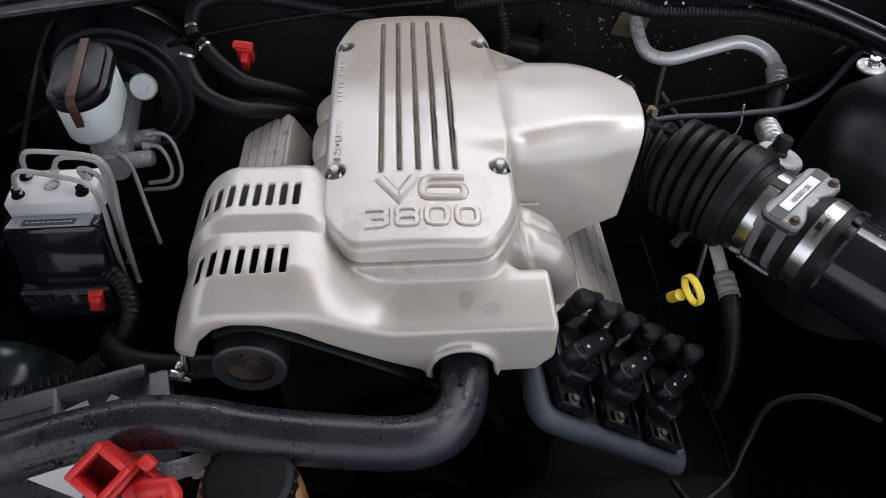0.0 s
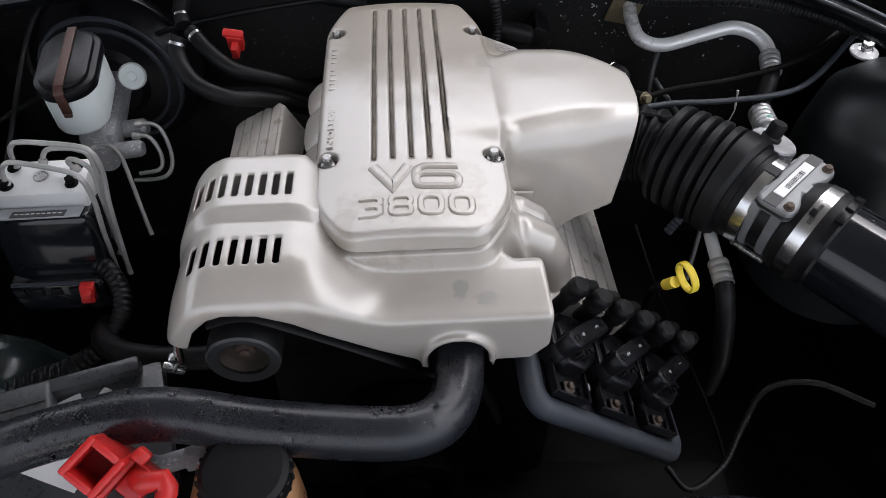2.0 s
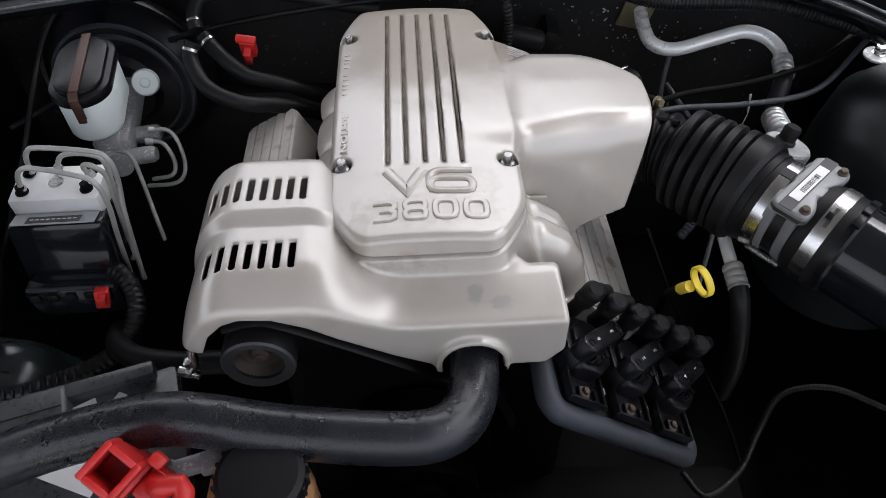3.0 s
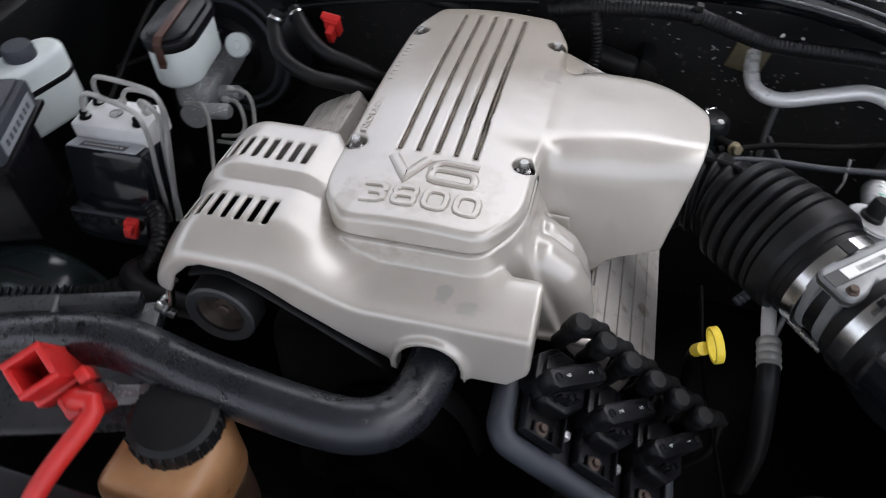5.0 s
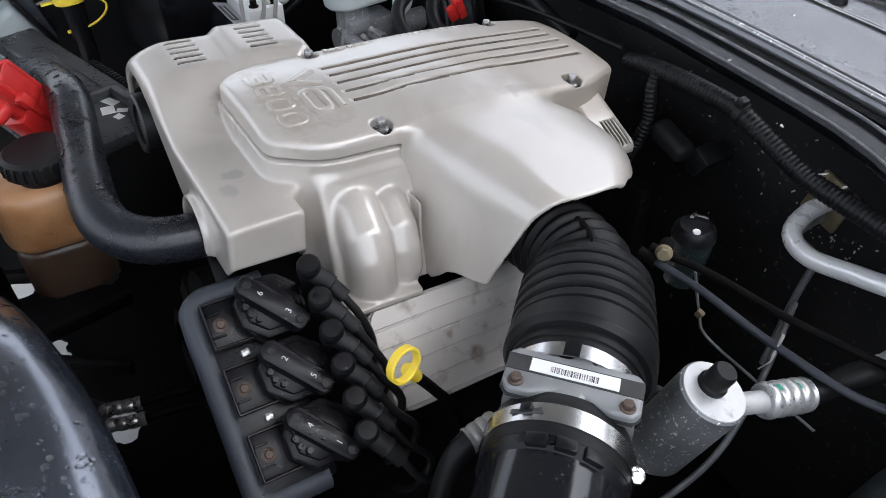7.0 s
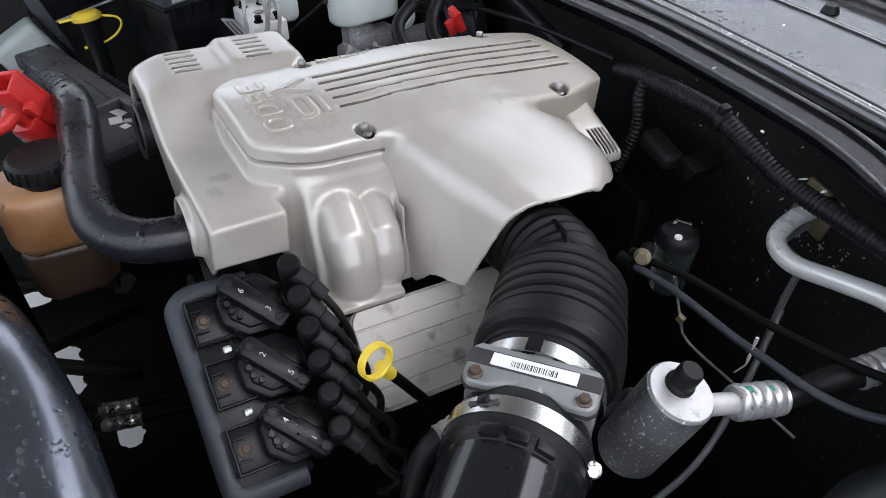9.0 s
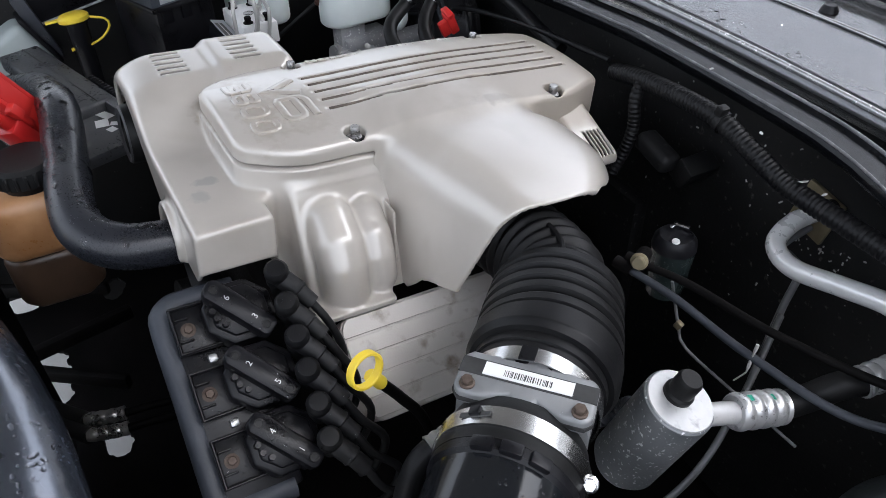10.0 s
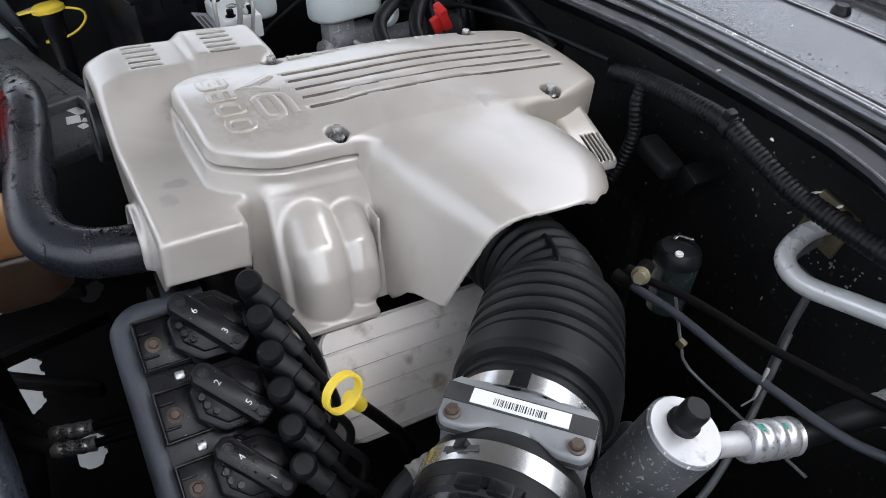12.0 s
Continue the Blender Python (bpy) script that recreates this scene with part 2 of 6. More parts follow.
# Paler than the seal, so its edges show a painted highlight.
M["bead"] = pbr("seal_edge_highlight", (0.09, 0.092, 0.10), (0.17, 0.172, 0.18), 0.24, 0, 30, 300, 0.15, 0.0003)
# Brighter copy of the cowl paint, for a painted glint on its wet edge.
M["cowl_glint"] = pbr("wet_edge_glint", (0.52, 0.525, 0.53), (0.68, 0.68, 0.68), 0.22, 0.6, 60, 300, 0.3, 0.0006)
M["seal"] = pbr("black_rubber_seal", (0.009, 0.010, 0.012), (0.016, 0.017, 0.020), 0.20, 0, 10, 300, 0.15, 0.0003, 0.08)
M["concrete"] = pbr("concrete", (0.42, 0.41, 0.39), (0.52, 0.51, 0.49), 0.8, 0, 2, 60, 0.4, 0.004, speck=(5, 0.58, 0.75, (0.28, 0.27, 0.25)))
M["roof"] = pbr("unseen_screen_sheet", (0.09, 0.088, 0.085), (0.13, 0.127, 0.12), 0.6, 0, 1.5, 30)

M["wall_coat"] = pbr("grey_wall_coat", (0.20, 0.20, 0.195), (0.27, 0.268, 0.26), 0.8, 0, 1.5, 30, 0.3, 0.003)

water = bpy.data.materials.new("water_drop")
water.use_nodes = True
wb = water.node_tree.nodes["Principled BSDF"]
wb.inputs["Base Color"].default_value = (1, 1, 1, 1)
wb.inputs["Roughness"].default_value = 0.02
wb.inputs["IOR"].default_value = 1.33
wb.inputs["Transmission Weight"].default_value = 1.0
M["water"] = water

glass = bpy.data.materials.new("windscreen_glass")
glass.use_nodes = True
gb = glass.node_tree.nodes["Principled BSDF"]
gb.inputs["Base Color"].default_value = (0.02, 0.025, 0.025, 1)
gb.inputs["Roughness"].default_value = 0.03
gb.inputs["Coat Weight"].default_value = 1.0
M["glass"] = glass


# ---------------------------------------------------------------- building helpers
def thing(name, at, label, category, group="", kind=""):
    """An Empty at the base of a thing, to which its parts belong."""
    ob = new(name)
    ob.matrix_basis = Matrix.Translation(at)
    ob.empty_display_size = 0.02
    return tagged(ob, label, category, group, kind)


def part(name, bm, material, parent=None, label="", smooth=True, angle=38):
    """One bmesh, in world coordinates, as one mesh object under its parent."""
    me = bpy.data.meshes.new(name)
    if smooth:
        bm.normal_update()
        lim = radians(angle)
        for f in bm.faces:
            f.smooth = True
        for e in bm.edges:
            e.smooth = not (len(e.link_faces) == 2 and e.calc_face_angle(0.0) > lim)
    bm.to_mesh(me)
    bm.free()
    me.materials.append(M[material] if isinstance(material, str) else material)
    ob = new(name, me)
    if parent is not None:
        ob.parent = parent
        if parent.type == "EMPTY":
            ob.matrix_parent_inverse = parent.matrix_basis.inverted()
    return tagged(ob, label)


def merge(*bms):
    """Several bmeshes as one."""
    out = bms[0]
    for b in bms[1:]:
        me = bpy.data.meshes.new("tmp")
        b.to_mesh(me)
        out.from_mesh(me)
        b.free()
        bpy.data.meshes.remove(me)
    return out


def box(size, m=Matrix(), bevel=0.0, seg=2):
    bm = bmesh.new()
    bmesh.ops.create_cube(bm, size=1.0)
    bmesh.ops.scale(bm, vec=size, verts=bm.verts)
    if bevel:
        bmesh.ops.bevel(bm, geom=bm.edges[:], offset=bevel, segments=seg, profile=0.5, affect="EDGES")
    bmesh.ops.transform(bm, matrix=m, verts=bm.verts)
    return bm


def prism(poly, z0, z1, m=Matrix(), bevel=0.0, seg=2, rims=False):
    """A polygon in the xy plane raised from z0 to z1; rims rounds its upper and lower edges alone."""
    bm = bmesh.new()
    lo = [bm.verts.new((x, y, z0)) for x, y in poly]
    hi = [bm.verts.new((x, y, z1)) for x, y in poly]
    n = len(poly)
    bm.faces.new(lo[::-1])
    bm.faces.new(hi)
    for i in range(n):
        bm.faces.new((lo[i], lo[(i + 1) % n], hi[(i + 1) % n], hi[i]))
    bmesh.ops.recalc_face_normals(bm, faces=bm.faces)
    if bevel:
        bmesh.ops.bevel(bm, geom=[e for e in bm.edges if not rims or abs(e.verts[0].co.z - e.verts[1].co.z) < 1e-6], offset=bevel, segments=seg, profile=0.5, affect="EDGES")
    bmesh.ops.transform(bm, matrix=m, verts=bm.verts)
    return bm


def frame_on(origin, axis, up=(0, 0, 1)):
    """A frame at origin whose z runs along axis."""
    z = Vector(axis).normalized()
    x = Vector(up).cross(z)
    if x.length < 1e-4:
        x = Vector((1, 0, 0))
    x.normalize()
    y = z.cross(x)
    return Matrix.Translation(origin) @ Matrix((x, y, z)).transposed().to_4x4()


def lathe(profile, m=Matrix(), seg=40, closed=True):
    """(radius, height) pairs turned round z."""
    bm = bmesh.new()
    rings = []
    for r, h in profile:
        if r < 1e-6:
            rings.append([bm.verts.new((0, 0, h))])
        else:
            rings.append([bm.verts.new((r * math.cos(2 * math.pi * k / seg), r * math.sin(2 * math.pi * k / seg), h)) for k in range(seg)])
    for a, b in zip(rings, rings[1:]):
        for k in range(seg):
            j = (k + 1) % seg
            if len(a) == 1 and len(b) > 1:
                bm.faces.new((a[0], b[k], b[j]))
            elif len(b) == 1 and len(a) > 1:
                bm.faces.new((a[k], a[j], b[0]))
            elif len(a) > 1:
                bm.faces.new((a[k], a[j], b[j], b[k]))
    bmesh.ops.recalc_face_normals(bm, faces=bm.faces)
    bmesh.ops.transform(bm, matrix=m, verts=bm.verts)
    return bm


def spline(pts, step):
    """Catmull-Rom through the points, at about even steps."""
    p = [Vector(q) for q in pts]
    p = [2 * p[0] - p[1]] + p + [2 * p[-1] - p[-2]]
    out = []
    for a, b, c, d in zip(p, p[1:], p[2:], p[3:]):
        n = max(2, int((c - b).length / step))
        for k in range(n):
            t = k / n
            out.append(0.5 * (2 * b + (c - a) * t + (2 * a - 5 * b + 4 * c - d) * t * t + (3 * b - a - 3 * c + d) * t ** 3))
    return out + [p[-2]]


def sweep(pts, r, seg=16, step=0.006, rf=None, smooth=True, flat=1.0):
    """A round section along a curve; rf(distance) scales the radius, flat squeezes its height."""
    line = spline(pts, step) if smooth else [Vector(q) for q in pts]
    bm = bmesh.new()
    up = Vector((0, 0, 1))
    rings, dist = [], 0.0
    for k, q in enumerate(line):
        t = (line[min(k + 1, len(line) - 1)] - line[max(k - 1, 0)]).normalized()
        if k:
            dist += (q - line[k - 1]).length
        if k == 0 and abs(t.z) > 0.95:
            up = Vector((1, 0, 0))
        x = up.cross(t).normalized()
        y = t.cross(x)
        up = y
        rr = r * (rf(dist) if rf else 1.0)
        rings.append([bm.verts.new(q + rr * (math.cos(2 * math.pi * j / seg) * x + flat * math.sin(2 * math.pi * j / seg) * y)) for j in range(seg)])
    for a, b in zip(rings, rings[1:]):
        for j in range(seg):
            i = (j + 1) % seg
            bm.faces.new((a[j], a[i], b[i], b[j]))
    bm.faces.new(rings[0][::-1])
    bm.faces.new(rings[-1])
    bmesh.ops.recalc_face_normals(bm, faces=bm.faces)
    return bm


def hexbolt(m, r=0.006, h=0.006, flange=0.009):
    """A flanged hexagon bolt head standing on the xy plane of m."""
    hexa = [(r * math.cos(math.pi / 3 * k), r * math.sin(math.pi / 3 * k)) for k in range(6)]
    return merge(lathe([(0, 0), (flange, 0), (flange, 0.0012), (r, 0.0022), (0, 0.0022)], m, 24), prism(hexa, 0.002, h, m, 0.0006, 1))


def letters(text, size, m, depth, wide=1.0, bevel=0.0003, spacing=1.0, bold=0.0, fit=None):
    """Writing in the built-in font as a solid bmesh, centred on m's origin, in its xy plane."""
    cu = bpy.data.curves.new("letters", "FONT")
    cu.body, cu.size, cu.extrude, cu.bevel_depth, cu.offset = text, size, depth, bevel, bold
    cu.align_x, cu.align_y, cu.space_character = "CENTER", "CENTER", spacing
    cu.resolution_u = 3
    ob = bpy.data.objects.new("letters", cu)
    scene.collection.objects.link(ob)
    me = bpy.data.meshes.new_from_object(ob.evaluated_get(bpy.context.evaluated_depsgraph_get()))
    bm = bmesh.new()
    bm.from_mesh(me)
    bpy.data.objects.remove(ob)
    bpy.data.curves.remove(cu)
    bpy.data.meshes.remove(me)
    bmesh.ops.remove_doubles(bm, verts=bm.verts, dist=1e-6)
    if fit:
        lo = [min(v.co[k] for v in bm.verts) for k in (0, 1)]
        hi = [max(v.co[k] for v in bm.verts) for k in (0, 1)]
        for v in bm.verts:
            for k in (0, 1):
                v.co[k] = ((v.co[k] - lo[k]) / (hi[k] - lo[k]) - 0.5) * fit[k]
    bmesh.ops.transform(bm, matrix=m @ Matrix.Diagonal((wide, 1, 1, 1)), verts=bm.verts)
    return bm


# ---------------------------------------------------------------- moulded shapes from distance fields
def smin(a, b, k):
    h = np.clip(0.5 + 0.5 * (b - a) / k, 0, 1)
    return b + (a - b) * h - k * h * (1 - h)


def smax(a, b, k):
    return -smin(-a, -b, k)


def ease(x, a, b):
    t = np.clip((x - a) / (b - a), 0, 1)
    return t * t * (3 - 2 * t)


def nets(field, lo, step):
    """The zero surface of a sampled field as vertices and quads."""
    inside = field < 0
    nx, ny, nz = field.shape
    count = np.zeros((nx - 1, ny - 1, nz - 1), np.int8)
    for dx in (0, 1):
        for dy in (0, 1):
            for dz in (0, 1):
                count += inside[dx:nx - 1 + dx, dy:ny - 1 + dy, dz:nz - 1 + dz]
    cell = np.argwhere((count > 0) & (count < 8))
    ident = -np.ones(count.shape, np.int32)
    ident[tuple(cell.T)] = np.arange(len(cell))
    total, hits = np.zeros((len(cell), 3)), np.zeros(len(cell))
    corner = [np.array((i, j, k)) for i in (0, 1) for j in (0, 1) for k in (0, 1)]
    for a in range(8):
        for b in range(a + 1, 8):
            if np.abs(corner[a] - corner[b]).sum() != 1:
                continue
            fa, fb = field[tuple((cell + corner[a]).T)], field[tuple((cell + corner[b]).T)]
            cross = (fa < 0) != (fb < 0)
            t = np.where(cross, fa / np.where(cross, fa - fb, 1), 0)
            total += np.where(cross[:, None], corner[a] + t[:, None] * (corner[b] - corner[a]), 0)
            hits += cross
    verts = (cell + total / hits[:, None]) * step + np.array(lo)
    quads = []
    for ax in range(3):
        o1, o2 = [(1, 2), (2, 0), (0, 1)][ax]
        sl0, sl1 = [slice(None)] * 3, [slice(None)] * 3
        sl0[ax], sl1[ax] = slice(0, -1), slice(1, None)
        a, b = inside[tuple(sl0)], inside[tuple(sl1)]
        edge = np.argwhere(a != b)
        edge = edge[(edge[:, o1] > 0) & (edge[:, o2] > 0) & (edge[:, o1] < field.shape[o1] - 1) & (edge[:, o2] < field.shape[o2] - 1)]
        way = a[tuple(edge.T)]
        d1, d2 = np.eye(3, dtype=int)[o1], np.eye(3, dtype=int)[o2]
        q = np.stack([ident[tuple((edge - s).T)] for s in (0 * d1, d1, d1 + d2, d2)], 1)
        quads.append(np.where(way[:, None], q, q[:, ::-1]))
    return verts, np.concatenate(quads)


def moulded(name, field, lo, step, m, material, parent, label="", relax=2):
    """A smooth moulded part from a field sampled in the frame m."""
    verts, quads = nets(field, lo, step)
    edges = np.concatenate([quads[:, [0, 1]], quads[:, [1, 2]], quads[:, [2, 3]], quads[:, [3, 0]]])
    for k in range(relax):
        acc, num = np.zeros_like(verts), np.zeros(len(verts))
        for c in range(3):
            acc[:, c] = np.bincount(edges[:, 0], verts[edges[:, 1], c], len(verts)) + np.bincount(edges[:, 1], verts[edges[:, 0], c], len(verts))
        num = np.bincount(edges.ravel(), minlength=len(verts))
        verts = verts + 0.45 * (acc / np.maximum(num, 1)[:, None] - verts)
    mm = np.array(m)
    verts = verts @ mm[:3, :3].T + mm[:3, 3]
    me = bpy.data.meshes.new(name)
    me.vertices.add(len(verts))
    me.vertices.foreach_set("co", verts.astype(np.float32).ravel())
    me.loops.add(quads.size)
    me.loops.foreach_set("vertex_index", quads.astype(np.int32).ravel())
    me.polygons.add(len(quads))
    me.polygons.foreach_set("loop_start", np.arange(0, quads.size, 4, dtype=np.int32))
    me.polygons.foreach_set("use_smooth", np.ones(len(quads), bool))
    me.update(calc_edges=True)
    me.validate()
    me.materials.append(M[material])
    ob = new(name, me)
    ob.parent = parent
    ob.matrix_parent_inverse = parent.matrix_basis.inverted()
    return tagged(ob, label)


def grid(lo, hi, step):
    ax = [np.arange(a, b, step, dtype=np.float32) for a, b in zip(lo, hi)]
    return ax[0][:, None, None], ax[1][None, :, None], ax[2][None, None, :]


# The engine leans back a little and stands slightly askew in the bay.
ENGINE = pose(-0.026, 0.570, 0.952, 0, 0, 3.1) @ pose(0, 0, 0, -5.1)


def eng(u, v, w):
    return ENGINE @ Vector((u, v, w))
# ---------------------------------------------------------------- place
def grid_sheet(x0, x1, y0, y1, z, n=2):
    bm = bmesh.new()
    bmesh.ops.create_grid(bm, x_segments=n, y_segments=n, size=0.5)
    bmesh.ops.transform(bm, matrix=Matrix.Translation(((x0 + x1) / 2, (y0 + y1) / 2, z)) @ Matrix.Diagonal((x1 - x0, y1 - y0, 1, 1)), verts=bm.verts)
    return bm


tagged(part("ground", grid_sheet(-400, 400, -400, 400, 0.0, 8), "concrete"), "pale weathered concrete floor under the car", "ground", kind="structure")
# Unseen roof, added and sized to shut out sky and shape reflections.
tagged(part("ceiling", merge(box((6.4, 3.90, 0.12), pose(-1.9, 0.50, 2.98)), box((3.2, 0.45, 0.12), pose(-3.5, 2.675, 2.98))), "roof"), "unseen flat grey roof added above the car to block sky", "roof", kind="structure")
# Unseen walls, added to block low sky and darken what the paint reflects.
tagged(part("wall_north", box((13.0, 0.2, 3.7), pose(-0.5, 6.2, 1.85)), "wall_coat"), "unseen plain grey wall added behind the car to shape reflections", "wall", kind="structure")
tagged(part("wall_east", box((0.2, 4.6, 5.0), pose(4.6, 4.0, 2.5)), "roof"), "unseen plain grey wall added beside the car to block sky", "wall", kind="structure")
tagged(part("wall_south", box((24, 0.2, 1.6), pose(0, -7, 0.8)), "roof"), "unseen plain grey wall added in front of the car", "wall", kind="structure")

# car body round the bay
car = thing("car_body", (0, 1.0, 0), "black car body round an open engine bay", "car")
part("firewall", merge(box((1.5, 0.03, 0.62), pose(0, 1.045, 0.60), 0.006), box((0.5, 0.03, 0.30), pose(-0.2, 1.02, 0.55), 0.01)), "firewall", car, "black firewall with dust and pale flakes")
part("inner_fender", box((0.04, 1.1, 0.66), pose(-0.76, 0.52, 0.58, 0, 4, 0), 0.008), "bay", car)
part("inner_fender", box((0.04, 1.1, 0.66), pose(0.76, 0.52, 0.58, 0, -4, 0), 0.008), "bay", car)
part("fender", sweep([(-0.80, -0.10, 0.83), (-0.81, 0.4, 0.89), (-0.82, 1.1, 0.95)], 0.07, 20, 0.03), "paint", car)
part("fender", sweep([(0.80, -0.10, 0.83), (0.81, 0.4, 0.89), (0.82, 1.1, 0.95)], 0.07, 20, 0.03), "paint", car)
part("front_panel", box((1.5, 0.08, 0.10), pose(0, 0.02, 0.74), 0.02), "plastic", car)
for x in (-0.80, 0.80):
    part("side_panel", box((0.05, 1.25, 0.62), pose(x + math.copysign(0.085, x), 0.50, 0.62), 0.02), "paint", car)
    for y in (0.42, 3.15):
        wheel = part("wheel", lathe([(0.20, -0.09), (0.30, -0.10), (0.315, -0.08), (0.315, 0.08), (0.30, 0.10), (0.20, 0.09), (0.20, -0.09)], pose(x + math.copysign(0.095, x), y, 0.315, 0, 90, 0), 48), "rubber_dull", car, "black tyre")
        part("rim", lathe([(0, 0.03), (0.05, 0.04), (0.19, 0.05), (0.205, 0.08), (0.205, -0.08), (0, -0.08)], pose(x + math.copysign(0.095, x), y, 0.315, 0, math.copysign(90, x), 0), 32), "alu", wheel)
# cowl: sealing flange, gutter and the wet panel under the windscreen


def cowl_strip(line, steps):
    """A thin sheet along the width of the car: a plan line and a profile of (back, up) steps."""
    bm, rows = bmesh.new(), []
    for dy, dz in steps:
        rows.append([bm.verts.new((x, line(x) + dy, 0.957 + dz - 0.05 * (x / 0.8) ** 2)) for x in np.linspace(-0.8, 0.8, 33)])
    for a, b in zip(rows, rows[1:]):
        for k in range(32):
            bm.faces.new((a[k], a[k + 1], b[k + 1], b[k]))
    bmesh.ops.solidify(bm, geom=bm.faces[:], thickness=0.003)
    return bm


front_edge = lambda x: 0.9675 + 0.03 * x - 1.5 * max(x - 0.27, 0) ** 2 - 0.10 * max(0.02 - x, 0)
rear_edge = lambda x: 1.053 + 0.035 * x
bead_line = lambda edge, back, up: [(x, edge(x) + back, 0.957 + up - 0.05 * (x / 0.8) ** 2) for x in np.linspace(-0.62, 0.62, 32)]
part("cowl_flange", cowl_strip(front_edge, [(0.06, -0.020), (0.012, -0.017), (0.002, -0.008), (0.0, 0.0), (0.002, 0.004), (0.005, 0.0045), (0.009, 0.001), (0.034, 0.001), (0.038, 0.0045), (0.042, 0.004), (0.044, -0.004), (0.046, -0.028), (0.07, -0.045)]), "seal", car, "black rubber sealed flange along the cowl")
part("cowl_panel", cowl_strip(rear_edge, [(0.03, -0.035), (0.006, -0.020), (0.0, -0.008), (0.002, 0.0), (0.008, 0.005), (0.016, 0.007), (0.20, 0.012), (0.31, 0.018)]), "cowl", car, "wet glossy dark cowl panel")
# Pale beads draw the highlights along both flange edges.
part("flange_highlight", sweep(bead_line(front_edge, 0.003, 0.0050), 0.0016, 10, 0.012), "bead", car, "pale bead imitating the highlight on the rubber flange")
part("flange_highlight", sweep(bead_line(front_edge, 0.041, 0.0050), 0.0022, 10, 0.012), "bead", car, "pale bead imitating the highlight on the rubber flange")
# Added strip whose bright colour stands in for sky reflected by the rolled edge.
part("cowl_glint", sweep(bead_line(rear_edge, 0.006, 0.0035), 0.0036, 10, 0.012), "cowl_glint", car, "bright strip imitating the sky glint on the wet cowl edge")
ws = bmesh.new()
rows = []
for t in range(9):
    s = t / 8
    rows.append([ws.verts.new((x * (1 - 0.16 * s), 1.36 + 0.70 * s - 0.05 * (x / 0.8) ** 2, 0.985 + 0.34 * s - 0.05 * (x / 0.8) ** 2)) for x in np.linspace(-0.78, 0.78, 17)])
for a, b in zip(rows, rows[1:]):
    for k in range(16):
        ws.faces.new((a[k], a[k + 1], b[k + 1], b[k]))
bmesh.ops.solidify(ws, geom=ws.faces[:], thickness=0.006)
part("windscreen", ws, "glass", car)
part("roof_panel", merge(box((1.2, 1.5, 0.05), pose(0, 2.80, 1.30), 0.02), box((1.5, 2.6, 0.45), pose(0, 2.75, 0.75), 0.08)), "paint", car)

# added black sheet that keeps the bay's depth dark; ground shows through its gaps
tray_sheet = bmesh.new()
cells = {}
for i in range(161):
    for j in range(117):
        cells[i, j] = tray_sheet.verts.new((-0.81 + 0.01 * i, -0.03 + 0.01 * j, 0.28))
GAPS = ((-0.715, 0.085, 0.034, 0.030), (-0.665, 0.258, 0.030, 0.018), (-0.455, 0.116, 0.070, 0.030), (-0.330, 0.130, 0.020, 0.014), (-0.258, 0.207, 0.034, 0.018))
for i in range(160):
    for j in range(116):
        x, y = -0.805 + 0.01 * i, -0.025 + 0.01 * j
        if not any(abs((x - gx) / gw) ** 3 + abs((y - gy) / gh) ** 3 + 0.5 * math.sin(190 * x + 2 * gy) * math.sin(230 * y) < 1 for gx, gy, gw, gh in GAPS):
            tray_sheet.faces.new((cells[i, j], cells[i + 1, j], cells[i + 1, j + 1], cells[i, j + 1]))
bmesh.ops.delete(tray_sheet, geom=[v for v in tray_sheet.verts if not v.link_faces], context="VERTS")
for k in range(4):
    bmesh.ops.smooth_vert(tray_sheet, verts=[v for v in tray_sheet.verts if v.is_boundary], factor=0.5, use_axis_x=True, use_axis_y=True, use_axis_z=False)
bmesh.ops.solidify(tray_sheet, geom=tray_sheet.faces[:], thickness=0.006)
part("bay_floor_sheet", tray_sheet, "dark", car, "added black sheet keeping the bay bottom dark, with open gaps")
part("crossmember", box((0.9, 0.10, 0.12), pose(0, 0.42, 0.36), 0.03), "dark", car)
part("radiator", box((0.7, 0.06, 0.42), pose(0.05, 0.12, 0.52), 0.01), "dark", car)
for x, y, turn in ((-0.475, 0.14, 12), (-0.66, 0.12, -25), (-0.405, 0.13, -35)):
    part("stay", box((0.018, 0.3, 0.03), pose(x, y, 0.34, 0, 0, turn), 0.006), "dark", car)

# engine block and the dark lower things
block = thing("engine_block", (0, 0.65, 0.35), "oily dark engine block under the intake cover", "engine")
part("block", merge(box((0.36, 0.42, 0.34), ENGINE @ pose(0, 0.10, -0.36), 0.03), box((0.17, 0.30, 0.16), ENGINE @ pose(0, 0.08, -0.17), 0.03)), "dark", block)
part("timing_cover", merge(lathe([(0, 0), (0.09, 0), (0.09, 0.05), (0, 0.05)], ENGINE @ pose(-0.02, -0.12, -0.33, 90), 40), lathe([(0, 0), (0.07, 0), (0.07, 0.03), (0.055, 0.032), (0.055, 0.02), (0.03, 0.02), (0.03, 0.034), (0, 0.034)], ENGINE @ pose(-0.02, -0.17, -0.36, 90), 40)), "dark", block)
# ---------------------------------------------------------------- engine cover
cover = thing("engine_cover", eng(0, 0.1, -0.15), "champagne painted plastic V6 engine cover with louvres and raised lettering", "engine cover")


